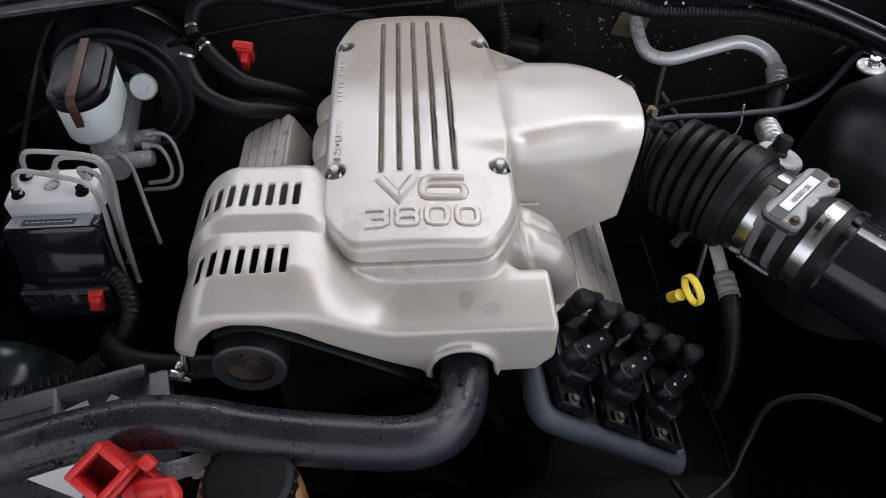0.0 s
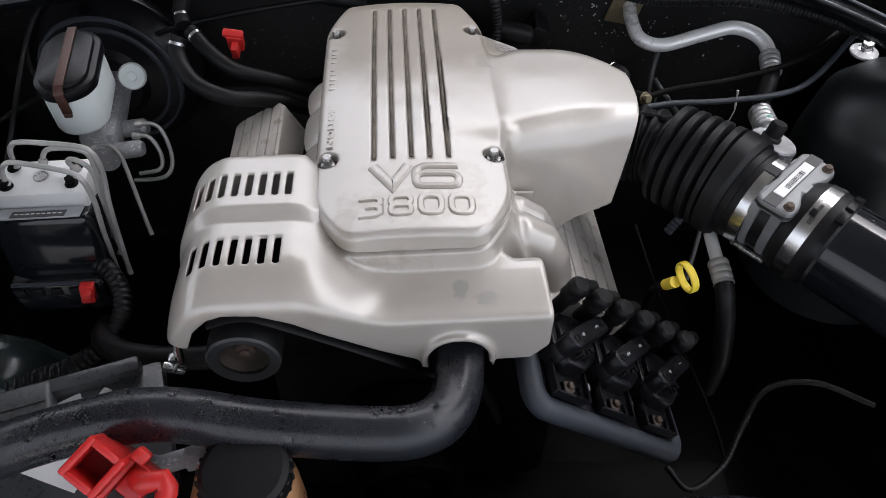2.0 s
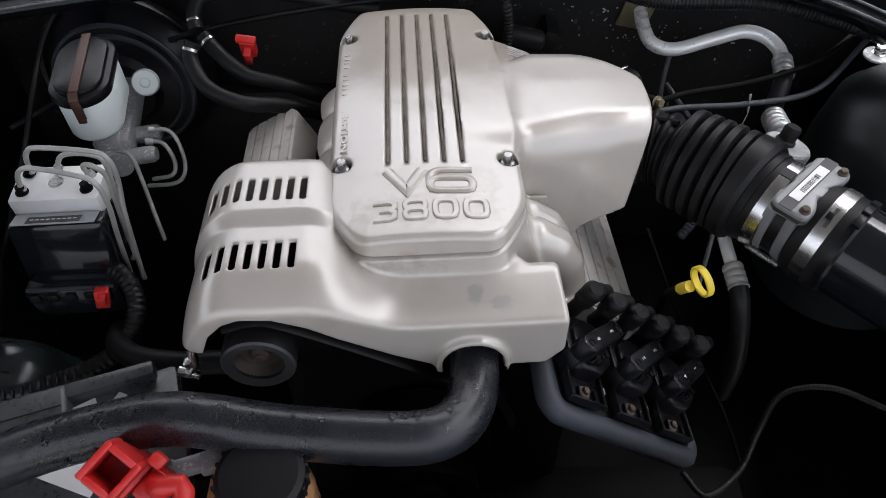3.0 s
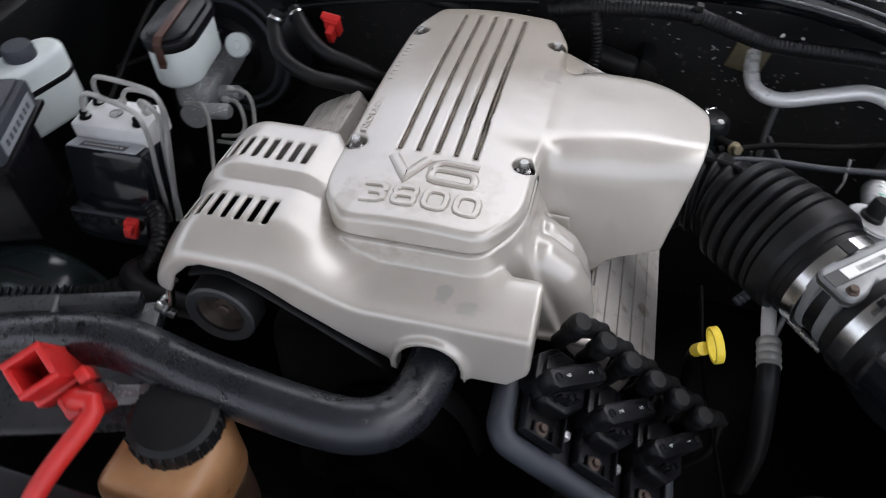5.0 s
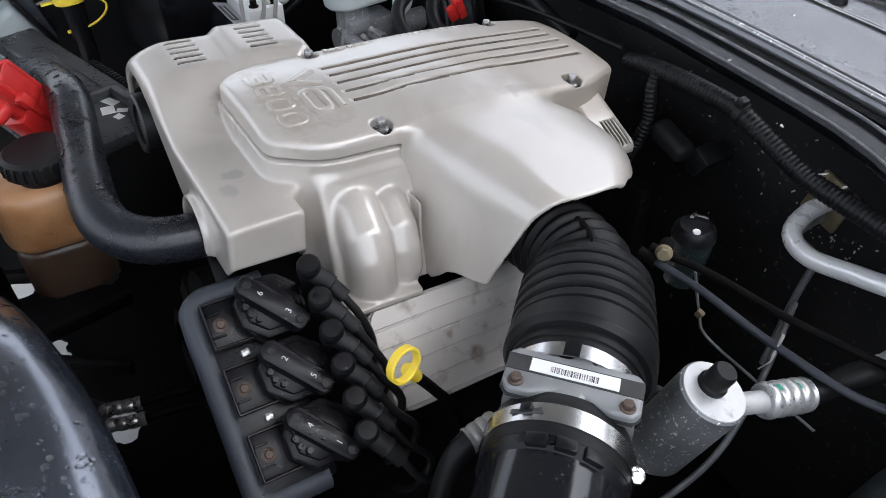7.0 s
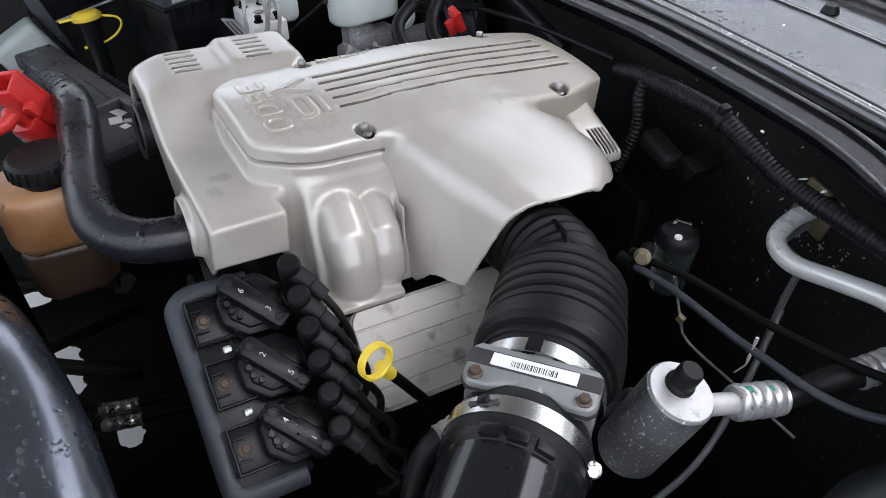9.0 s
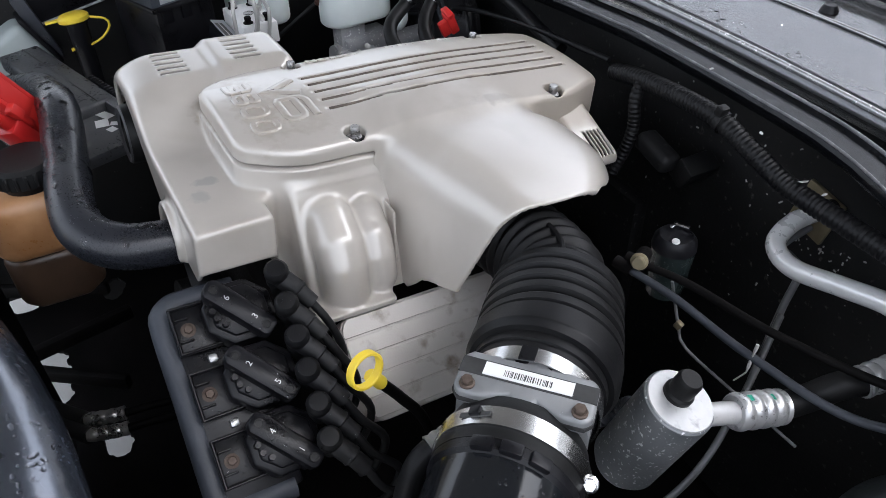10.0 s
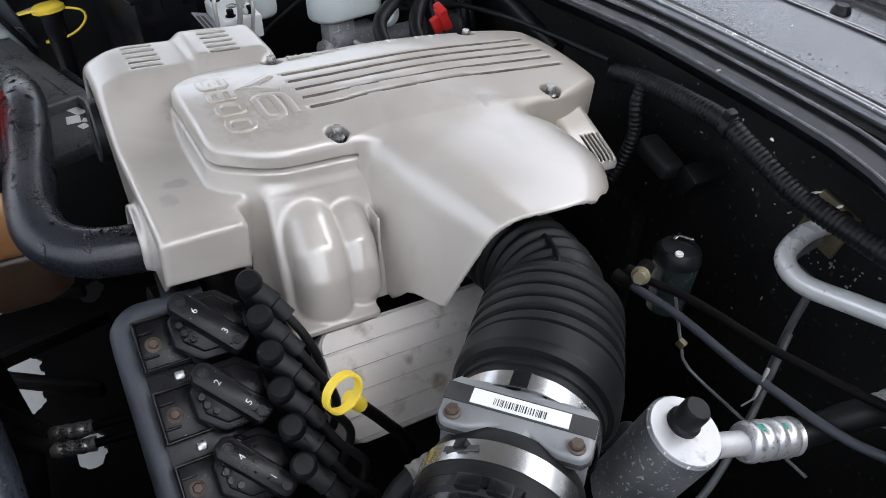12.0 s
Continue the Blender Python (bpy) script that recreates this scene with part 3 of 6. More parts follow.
def octagon(u, v, grow=0.0):
    """Plan outline of the raised lid, corners cut off."""
    a = smax(np.abs(u) - 0.1025, v - 0.345, 0.006)
    a = smax(a, -v - 0.112, 0.006)
    a = smax(a, 0.932 * np.abs(u) + 0.362 * v - 0.1975, 0.008)
    return smax(a, 0.843 * np.abs(u) - 0.538 * v - 0.1193, 0.014) - grow


def lid_top(u, v):
    """Height of the crowned lid."""
    w = 0.0025 + 0.0060 * np.exp(-((v - 0.155) / 0.125) ** 2)
    return w - 0.9 * u ** 2 - 0.20 * np.minimum(v, 0) ** 2 - 2.4 * np.maximum(v - 0.31, 0) ** 2


def lid_field(u, v, w):
    o = octagon(u, v)
    lid = smax(smax(o, w - lid_top(u, v), 0.002), 0.70 * (w - lid_top(u, v)) + 0.71 * (o + 0.0045), 0.0015)
    # throttle hood: a box that grows out of the lid's flank, open at its far end
    top = -0.002 - 0.03 * np.maximum(u - 0.12, 0) - 0.5 * np.maximum(u - 0.175, 0) ** 2 - 0.8 * np.maximum(v - 0.15, 0) ** 2
    face = 0.0335 + 0.075 * np.maximum(u - 0.12, 0) + 2.0 * np.clip(u - 0.117, 0, 0.2) * (w + 0.12)
    hood = smax(face - v, w - top, 0.046 - 0.017 * ease(u, 0.18, 0.26))
    hood = smax(hood, v - 0.211 - 0.042 * ease(u, 0.08, 0.15) + 8.0 * np.maximum(u - 0.19, 0) ** 2, 0.045)
    hood = smax(hood, -u + 0.02, 0.01)
    both = smin(lid, hood, 0.022)
    for su in (-1, 1):
        for bv in (0.007, 0.265):
            well = np.maximum(np.sqrt((u - su * 0.0890) ** 2 + (v - bv) ** 2) - 0.0114, -(w + 0.0165))
            both = smax(both, -well, 0.002)
    shell = np.maximum(both, -(both + 0.0042))
    # lower edges
    low = np.interp(u, [0.10, 0.165, 0.178, 0.189, 0.204, 0.226, 0.246, 0.256, 0.27], [-0.165, -0.165, -0.152, -0.139, -0.131, -0.124, -0.1165, -0.1125, -0.100])
    rim = np.where(u < 0.1035, -0.0235 - 0.029 * ease(v, 0.19, 0.25), low)
    rim = rim + (u >= 0.1035) * (0.105 - 0.02) * ease(v, 0.10, 0.20)
    shell = np.maximum(shell, rim - w)
    mouth = u - 0.275 + 2.0 * (v - 0.14) ** 2 + 0.13 * np.clip(-0.02 - w, 0, 0.1)
    shell = np.maximum(shell, mouth)
    for k in range(5):
        x = -0.0395 + 0.01985 * k
        groove = np.maximum(np.sqrt((u - x) ** 2 + (w - lid_top(u, v) - 0.0005) ** 2) - 0.0030, np.maximum(-0.002 - v, v - 0.318))
        shell = np.maximum(shell, -groove)
    return shell


LO, STEP = (-0.112, -0.122, -0.185), 0.0015
moulded("lid", lid_field(*grid(LO, (0.292, 0.35, 0.016), STEP)).astype(np.float32), LO, STEP, ENGINE, "cover", cover, "raised lid with five dirty grooves and a throttle hood")


def base_field(u, v, w):
    # slotted dome: two stepped louvre beds, rounded towards the car's side
    fall = 0.9 * np.maximum(-u - 0.185, 0) ** 2 * 16
    low = -0.006 - fall - 7.0 * np.maximum(-v - 0.125, 0) ** 2
    high = 0.003 - fall * 0.9
    dome = low + (high - low) * ease(v, -0.080, -0.064)
    apron = -0.0535 - 0.04 * np.maximum(-v - 0.115, 0)
    mixu = ease(u, -0.125, -0.02) * 0.96
    h = dome + (apron - dome) * mixu
    slab = smax(w - h, -v - 0.176, 0.008)
    slab = smax(slab, -u - 0.243 + 0.06 * w, 0.03)
    right = u - 0.131
    slab = smax(slab, right, 0.006)
    slab = smax(slab, v - np.interp(u, [-0.11, -0.06, 0.06, 0.10], [0.02, -0.04, -0.05, -0.095]), 0.014)
    # lower body of the raised part, stepping out at the skirt
    body = octagon(u, v, -0.0055 + 0.0065 * ease(w, -0.0262, -0.0285) * (1 - ease(v, 0.16, 0.22)) + 0.003 * ease(w, -0.035, -0.07))
    body = np.maximum(body, w + 0.0255)
    flank = smax(smax(u - 0.106 - 0.44 * np.maximum(-0.05 - w, 0), np.abs(v - 0.002) - 0.075, 0.006), w + 0.045, 0.01)
    flank = smax(flank, -u, 0.01)
    s = smin(slab, body, 0.004)
    s = smin(s, flank, 0.010)
    # runner humps on both flanks
    for vv, r, deep in ((-0.0365, 0.0270, 0.012), (0.0035, 0.0195, 0.006)):
        d = 1e9
        way = [(0.098, -0.083), (0.118, -0.086), (0.139, -0.101), (0.150, -0.120), (0.156, -0.136 - deep)]
        for (u0, w0), (u1, w1) in zip(way, way[1:]):
            t = np.clip(((u - u0) * (u1 - u0) + (w - w0) * (w1 - w0)) / ((u1 - u0) ** 2 + (w1 - w0) ** 2), 0, 1)
            d = np.minimum(d, np.sqrt((u - u0 - t * (u1 - u0)) ** 2 + (w - w0 - t * (w1 - w0)) ** 2 + (v - vv) ** 2))
        s = smin(s, d - r, 0.006)
    flange = smax(smax(np.abs(u - 0.145) - 0.042, np.abs(v + 0.034) - 0.045, 0.006), np.abs(w + 0.158) - 0.004, 0.003)
    s = smin(s, flange, 0.006)
    d = np.sqrt(((u + 0.088) * 0.9) ** 2 + ((w + 0.110) * 0.8) ** 2) - 0.045 - 0.0045 * np.sqrt(np.abs(np.sin(np.pi * (v - 0.035) / 0.076)))
    s = smin(s, smax(d, np.abs(v - 0.150) - 0.115, 0.04), 0.006)
    rib = smax(smax(np.abs(v - 0.0275) - 0.0016, u - 0.141 - 0.15 * (-0.07 - w), 0.002), np.abs(w + 0.115) - 0.040, 0.004)
    s = smin(s, smax(rib, 0.1 - u, 0.002), 0.003)
    # louvred tab behind the hood
    tab = smax(smax(np.abs(u - 0.115) - 0.050, np.abs(v - 0.294) - 0.026, 0.008), w + 0.026 + 0.42 * np.maximum(u - 0.08, 0), 0.01)
    s = smin(s, tab, 0.008)
    wall = 0.0032 * np.sqrt(1.6 + (28.8 * np.maximum(-u - 0.185, 0)) ** 2)
    shell = np.maximum(s, -(s + wall))
    # lower edge: leg, pulley arch, belt slope, hose arch, corner
    b = np.interp(u, [-0.30, -0.222, -0.212, -0.196, -0.18, -0.150, -0.120, -0.092, -0.04, 0.002, 0.008, 0.0085, 0.071, 0.0715, 0.112, 0.131, 0.14],
                  [-0.078, -0.080, -0.056, -0.040, -0.034, -0.036, -0.049, -0.068, -0.098, -0.118, -0.120, -0.115, -0.115, -0.122, -0.121, -0.100, -0.09])
    b = np.where(v < -0.088, b, np.where(u > 0.09, np.where(v > 0.1, -0.075, -0.166), -0.16))
    b = np.where((v >= -0.088) & (u < -0.11), -0.075, b)
    shell = np.maximum(shell, b - w)
    hose_hole = np.maximum(np.sqrt((u - 0.038) ** 2 + (w + 0.110) ** 2) - 0.031, v + 0.12)
    collar = np.maximum(np.maximum(np.sqrt((u - 0.038) ** 2 + (w + 0.110) ** 2) - 0.037, -(v + 0.184)), v + 0.165)
    shell = smin(shell, np.maximum(collar, b - w), 0.006)
    shell = np.maximum(shell, -hose_hole)
    for k in range(8):
        x = -0.2185 + 0.0133 * k
        slot = np.maximum(np.maximum(np.abs(u - x) - 0.0031, np.abs(v + 0.034) - 0.0165), h - 0.0105 - w)
        shell = np.maximum(shell, -slot)
    for k in range(7):
        x = -0.2135 + 0.0137 * k
        slot = np.maximum(np.maximum(np.abs(u - x) - 0.0031, np.abs(v + 0.118) - 0.0165), h - 0.0105 - w)
        shell = np.maximum(shell, -slot)
    for k in range(5):
        slot = np.maximum(np.maximum(np.abs(v - 0.2895 - 0.0054 * k) - 0.0015, np.abs(u - 0.1435) - 0.0175), np.abs(w + 0.05) - 0.05)
        shell = np.maximum(shell, -slot)
    return shell


LO = (-0.262, -0.196, -0.185)
moulded("base_shell", base_field(*grid(LO, (0.215, 0.345, 0.016), STEP)).astype(np.float32), LO, STEP, ENGINE, "cover", cover, "lower shell with two rows of louvre slots and a hose arch")

# Dark sheet below the louvres, standing in for the shade inside the dome.
part("slot_shade", box((0.104, 0.120, 0.003), ENGINE @ pose(-0.163, -0.076, -0.032)), "dark", cover, "dark sheet standing in for shade under the slots")
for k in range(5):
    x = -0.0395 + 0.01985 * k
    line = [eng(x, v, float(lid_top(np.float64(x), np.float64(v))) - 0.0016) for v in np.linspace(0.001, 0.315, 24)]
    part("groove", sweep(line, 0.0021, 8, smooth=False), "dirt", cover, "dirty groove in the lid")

def raised_stroke(line, width, height=0.0022, closed=False, cut=0.0):
    """A raised moulded stroke on the lid with chamfered sides, mitred at its bends."""
    pts = [Vector((x, y)) for x, y in line]
    fine = []
    for a, b in zip(pts, pts[1:] + (pts[:1] if closed else [])):
        n = max(1, int((b - a).length / 0.004))
        fine += [a + (b - a) * (k / n) for k in range(n)]
    if not closed:
        fine.append(pts[-1])
    bm, rows, num = bmesh.new(), [], len(fine)
    for k, q in enumerate(fine):
        before = fine[k - 1] if k or closed else q
        after = fine[(k + 1) % num] if k < num - 1 or closed else q
        d0, d1 = (q - before), (after - q)
        d0 = d0.normalized() if d0.length > 1e-9 else d1.normalized()
        d1 = d1.normalized() if d1.length > 1e-9 else d0
        mid = (d0 + d1).normalized()
        side_way = Vector((-mid.y, mid.x)) / max(0.5, mid.dot(d0))
        row = []
        for across, up in ((-0.5, -0.0012), (-0.5, 0.45), (-0.30, 1.0), (0.30, 1.0), (0.5, 0.45), (0.5, -0.0012)):
            p = q + side_way * across * width
            row.append(bm.verts.new(eng(p.x, p.y, float(lid_top(np.float64(p.x), np.float64(p.y))) + (up * height if up > 0 else up))))
        rows.append(row)
    for a, b in zip(rows, rows[1:] + (rows[:1] if closed else [])):
        for j in range(5):
            bm.faces.new((a[j], a[j + 1], b[j + 1], b[j]))
    if not closed:
        bm.faces.new(rows[0][::-1])
        bm.faces.new(rows[-1])
    bmesh.ops.recalc_face_normals(bm, faces=bm.faces)
    return bm


def rounded(x, y, w, h, r):
    """A rounded rectangle as a closed line."""
    return [(x + sx * (w / 2 - r) + r * math.cos(a), y + sy * (h / 2 - r) + r * math.sin(a))
            for sx, sy, a0 in ((1, 1, 0), (-1, 1, math.pi / 2), (-1, -1, math.pi), (1, -1, 1.5 * math.pi)) for a in (a0, a0 + math.pi / 4, a0 + math.pi / 2)]


part("lettering", raised_stroke([(-0.0405, -0.0135), (-0.0205, -0.0445), (-0.0035, -0.0145)], 0.0120), "cover", cover, "raised lettering V")
part("lettering", merge(raised_stroke([(0.0480, -0.0160), (0.0130, -0.0160), (0.0060, -0.0200), (0.0035, -0.0270), (0.0035, -0.0350)], 0.0086),
                        raised_stroke(rounded(0.0255, -0.0372, 0.0440, 0.0190, 0.0070), 0.0084, closed=True)), "cover", cover, "raised lettering 6")
part("lettering", merge(raised_stroke([(-0.0545, -0.0610), (-0.0380, -0.0610), (-0.0330, -0.0640), (-0.0330, -0.0695), (-0.0380, -0.0725), (-0.0480, -0.0725)], 0.0070),
                        raised_stroke([(-0.0380, -0.0725), (-0.0330, -0.0755), (-0.0330, -0.0815), (-0.0380, -0.0845), (-0.0545, -0.0845)], 0.0070)), "cover", cover, "raised lettering 3")
part("lettering", merge(raised_stroke(rounded(-0.0125, -0.0668, 0.0200, 0.0118, 0.0045), 0.0064, closed=True),
                        raised_stroke(rounded(-0.0125, -0.0787, 0.0200, 0.0118, 0.0045), 0.0064, closed=True)), "cover", cover, "raised lettering 8")
for x in (0.0175, 0.0480):
    part("lettering", raised_stroke(rounded(x, -0.0727, 0.0205, 0.0236, 0.0065), 0.0070, closed=True), "cover", cover, "raised lettering 0")
# a raised line of small lettering along the lid, its first half too worn to read
random.seed(8)
for k in range(10):
    if k == 4:
        continue
    v = 0.222 - 0.0098 * k
    part("worn_letter", box((0.0085, 0.0018 + 0.0035 * random.random(), 0.0014), ENGINE @ pose(-0.0885, v, float(lid_top(np.float64(-0.0885), np.float64(v)))), 0.0004, 1), "cover", cover)

part("small_lettering", letters("INJECTION", 0.012, ENGINE @ pose(-0.0885, 0.074, float(lid_top(np.float64(-0.0885), np.float64(0.074))), 0, -9, 0) @ pose(0, 0, 0, 0, 0, -90), 0.0008, 1.0, 0.0002, 1.1, 0.0003, (0.098, 0.0095)), "cover", cover, "small raised word INJECTION")
for su in (-1, 1):
    for bv in (0.007, 0.265):
        m = ENGINE @ pose(su * 0.0890, bv, -0.0125)
        # Black disc paints the shade at the bottom of the bolt well.
        seat = part("bolt_well_shade", lathe([(0, -0.004), (0.0122, -0.004), (0.0122, 0.0005), (0.0075, 0.0008), (0, 0.0008)], m, 28), "plastic", cover, "dark disc imitating shade in the bolt well")
        bolt = merge(lathe([(0, 0.0006), (0.0066, 0.0006), (0.0066, 0.004), (0, 0.004)], m, 20), hexbolt(m @ pose(0, 0, 0.003), 0.0054, 0.012, 0.0076))
        part("bolt", bolt, "bolt_steel", cover, "hexagon bolt in a recess")

# ---------------------------------------------------------------- rocker covers
def rocker_cover(name, m, length, width, label):
    """A ribbed cast cover, long along y of m, its top in the xy plane."""
    ob = thing(name, m.translation, label, "rocker cover")
    r = 0.020
    outline = [(sx * (width / 2 - r) + r * math.cos(a), sy * (length / 2 - r) + r * math.sin(a))
               for sx, sy, a0 in ((1, 1, 0), (-1, 1, 90), (-1, -1, 180), (1, -1, 270)) for a in (radians(a0 + 15 * k) for k in range(7))]
    part("body", prism(outline, -0.05, 0.0, m, 0.003), "rocker", ob)
    pitch = (width - 0.006) / 5
    for k in range(5):
        lo_x = -width / 2 + 0.003 + pitch * k
        hi_x = lo_x + pitch - 0.0019
        ends = []
        for x in np.linspace(lo_x, hi_x, 5):
            over = max(0.0, abs(x) - (width / 2 - r))
            ends.append((float(x), length / 2 - 0.003 - (r - math.sqrt(max(0.0, r * r - over * over)))))
        part("rib", prism([(x, -y) for x, y in ends] + ends[::-1], -0.002, 0.0028, m, 0.0007, 1), "rocker", ob)
    return ob


rocker_cover("rocker_cover", ENGINE @ pose(0.2216, 0.115, -0.2037, 0, 40, 0), 0.35, 0.115, "cast ribbed rocker cover in dull champagne paint beside the coils")
rocker_cover("rocker_cover", ENGINE @ pose(-0.205, 0.145, -0.112, 0, -28, 0), 0.22, 0.085, "cast ribbed rocker cover in dull champagne paint beside the brake lines")
# ---------------------------------------------------------------- front of the engine
hose = thing("radiator_hose", (-0.1, 0.31, 0.85), "wet black rubber upper radiator hose with water drops", "hose")
HOSE = [eng(0.04, -0.10, -0.12), (0.024, 0.385, 0.851), (0.016, 0.335, 0.857), (-0.008, 0.306, 0.866), (-0.055, 0.297, 0.872), (-0.156, 0.302, 0.877), (-0.245, 0.308, 0.890), (-0.32, 0.301, 0.880), (-0.42, 0.281, 0.852), (-0.55, 0.24, 0.80)]
part("hose", sweep(HOSE, 0.0245, 28, 0.008), "rubber", hose)
part("end_clamp", lathe([(0.0248, -0.006), (0.0262, -0.006), (0.0262, 0.006), (0.0248, 0.006), (0.0248, -0.006)], frame_on(eng(0.038, -0.125, -0.117), eng(0.038, -0.2, -0.11) - eng(0.038, -0.1, -0.12)), 32), "steel", hose, "steel hose clamp inside the arch")

pulley = thing("idler_pulley", (-0.187, 0.372, 0.85), "black grooved idler pulley with a rusty hub", "pulley")
pm = ENGINE @ pose(-0.171, -0.168, -0.0945, 90)
part("rim", lathe([(0.025, 0.012), (0.0345, 0.014), (0.0365, 0.010), (0.0365, -0.012), (0.031, -0.016), (0.025, -0.014), (0.025, 0.012)], pm, 48), "rubber_dull", pulley)
part("face", lathe([(0.0250, 0.0125), (0.0340, 0.0148), (0.0360, 0.0125), (0.0340, 0.0118), (0.0250, 0.0118), (0.0250, 0.0125)], pm, 48), "pulley_face", pulley, "worn grey pulley face")
part("web", lathe([(0, -0.004), (0.0235, -0.004), (0.0252, 0.010), (0.0258, 0.010), (0.0258, -0.008), (0, -0.008)], pm, 40), "web_brown", pulley, "dirty brown inner web")
part("hub", merge(lathe([(0, 0.002), (0.010, 0.002), (0.012, -0.002), (0.012, -0.005), (0, -0.005)], pm, 24), hexbolt(pm @ pose(0, 0, 0.001), 0.006, 0.006)), "rust", pulley)

belt = thing("drive_belt", (-0.05, 0.40, 0.75), "black ribbed drive belt behind the pulley", "belt")
part("belt", sweep([eng(-0.20, -0.160, -0.055), eng(-0.171, -0.160, -0.046), eng(-0.14, -0.160, -0.055), eng(-0.03, -0.160, -0.125), eng(0.06, -0.160, -0.19), eng(0.09, -0.160, -0.26)], 0.012, 8, 0.01, flat=0.25), "rubber_dull", belt)

# ---------------------------------------------------------------- ignition coils
A = Vector((0.816, 0.0, -0.578))
COIL = ENGINE @ Matrix.Translation((0.2045, -0.199, -0.181)) @ Matrix(((0.816, 0, 0.578, 0), (0, 1, 0, 0), (-0.578, 0, 0.816, 0), (0, 0, 0, 1)))
tray = thing("coil_bracket", COIL @ Vector((0, 0.03, -0.03)), "grey moulded bracket under the ignition coils", "bracket")
part("plate", prism([(-0.100, -0.018), (0.108, -0.018), (0.108, 0.058), (-0.100, 0.058)], -0.034, -0.010, COIL, 0.004, 2), "plastic", tray, "black plate inside the rail")
part("rail", sweep([COIL @ Vector(q) for q in ((-0.0985, 0.056, -0.021), (-0.0985, 0.010, -0.021), (-0.0975, -0.006, -0.021), (-0.0900, -0.0165, -0.021), (-0.076, -0.0195, -0.021), (0.0, -0.0195, -0.021), (0.088, -0.0195, -0.021), (0.1005, -0.0165, -0.021), (0.1065, -0.006, -0.021), (0.107, 0.010, -0.021), (0.107, 0.050, -0.021))], 0.0128, 20, 0.004), "plastic_grey", tray, "rounded grey outer rail")
for k in range(2):
    part("spacer", box((0.008, 0.009, 0.010), COIL @ pose(-0.033 + 0.0656 * k, 0.014, -0.008), 0.002), "alu_crimp", tray, "bright metal spacer between the coils")


def ignition_coil(m, digits):
    ob = thing("ignition_coil", m.translation, "black ignition coil pack numbered " + digits[0] + " and " + digits[1], "ignition coil", "ignition coils")
    part("foot", prism([(-0.022, -0.013), (0.022, -0.013), (0.024, 0.03), (-0.024, 0.03)], -0.008, -0.001, m, 0.002), "plastic", ob)
    for x0, y0, w_, h_ in ((0, -0.0125, 0.047, 0.0028), (-0.0225, 0.008, 0.0028, 0.044), (0.0225, 0.008, 0.0028, 0.044)):
        part("foot_rim", box((w_, h_, 0.008), m @ pose(x0, y0, 0.001), 0.001, 1), "plastic", ob)
    for sx in (-0.011, 0.011):
        part("foot_rib", box((0.0022, 0.013, 0.006), m @ pose(sx, -0.004, 0.0005), 0.0007, 1), "plastic", ob)
    octa = [(0.033 * math.cos(math.pi / 8 + k * math.pi / 4), 0.048 + 0.036 * math.sin(math.pi / 8 + k * math.pi / 4)) for k in range(8)]
    part("body", prism(octa, -0.008, 0.018, m, 0.003), "plastic", ob)
    inner = [(0.78 * x, 0.048 + 0.78 * (y - 0.048)) for x, y in octa]
    part("crown", prism(inner, 0.016, 0.024, m, 0.002), "plastic", ob)
    turn = m @ pose(0.002, 0.0455, 0, 0, 0, 39)
    bar = prism([(-0.038, -0.005), (-0.032, -0.0105), (0.034, -0.0100), (0.038, -0.006), (0.038, 0.006), (0.034, 0.0100), (-0.032, 0.0105), (-0.038, 0.006)], 0.018, 0.041, turn, 0.0028)
    top = part("bar", bar, "plastic", ob)
    part("neck", prism([(-0.033, -0.0085), (0.034, -0.0085), (0.034, 0.0085), (-0.033, 0.0085)], -0.006, 0.020, turn, 0.002), "plastic", ob)
    for hx, hy in ((-0.0205, 0.0275), (0.0255, 0.0640)):
        part("plug", lathe([(0.0045, 0.0), (0.0045, 0.0012), (0.0032, 0.0012), (0.0030, 0.0002), (0, 0.0002)], m @ pose(hx, hy, 0.0410), 18), "rubber_dull", top)
    part("bolt", hexbolt(m @ pose(0, 0, -0.002), 0.0046, 0.006, 0.0072), "rust", ob, "rusty mounting bolt")
    for k in range(6):
        a = 0.7 + 0.42 * k
        part("pin", lathe([(0, 0), (0.0035, 0), (0.003, 0.009), (0, 0.009)], m @ pose(0.020 * math.cos(-a) - 0.004, 0.046 + 0.024 * math.sin(-a), 0.022), 10), "plastic", ob)
    for d, (x, y) in zip(digits, ((-0.0095, 0.0365), (0.0150, 0.0560))):
        part("digit", letters(d, 0.0085, m @ pose(x, y, 0.0412, 0, 0, 129), 0.0002, 1.0, 0), "white_ink", top, "white moulded number " + d)
    return ob


for k, digits in enumerate(("63", "25", "41")):
    ignition_coil(COIL @ Matrix.Translation((0.0656 * (k - 1), 0, 0)), digits)


def spark_boot(m, run):
    ob = thing("spark_lead", m.translation, "black rubber spark plug lead with a capped boot", "spark lead", "spark leads")
    part("boot", lathe([(0, 0.0165), (0.0085, 0.016), (0.0108, 0.0138), (0.0118, 0.010), (0.0118, 0.003), (0.0105, 0.001), (0.0112, -0.002), (0.0112, -0.010), (0.0085, -0.014), (0.0085, -0.034), (0, -0.034)], m, 28), "rubber_dull", ob)
    part("sleeve", sweep(run[:3], 0.0100, 16, 0.0012, rf=lambda d: 1.0 - 0.14 * (d > 0.026) + 0.05 * (0.0235 < d < 0.026)), "rubber_dull", ob)
    part("lead", sweep(run[2:], 0.0042, 10, 0.008), "rubber_dull", ob)


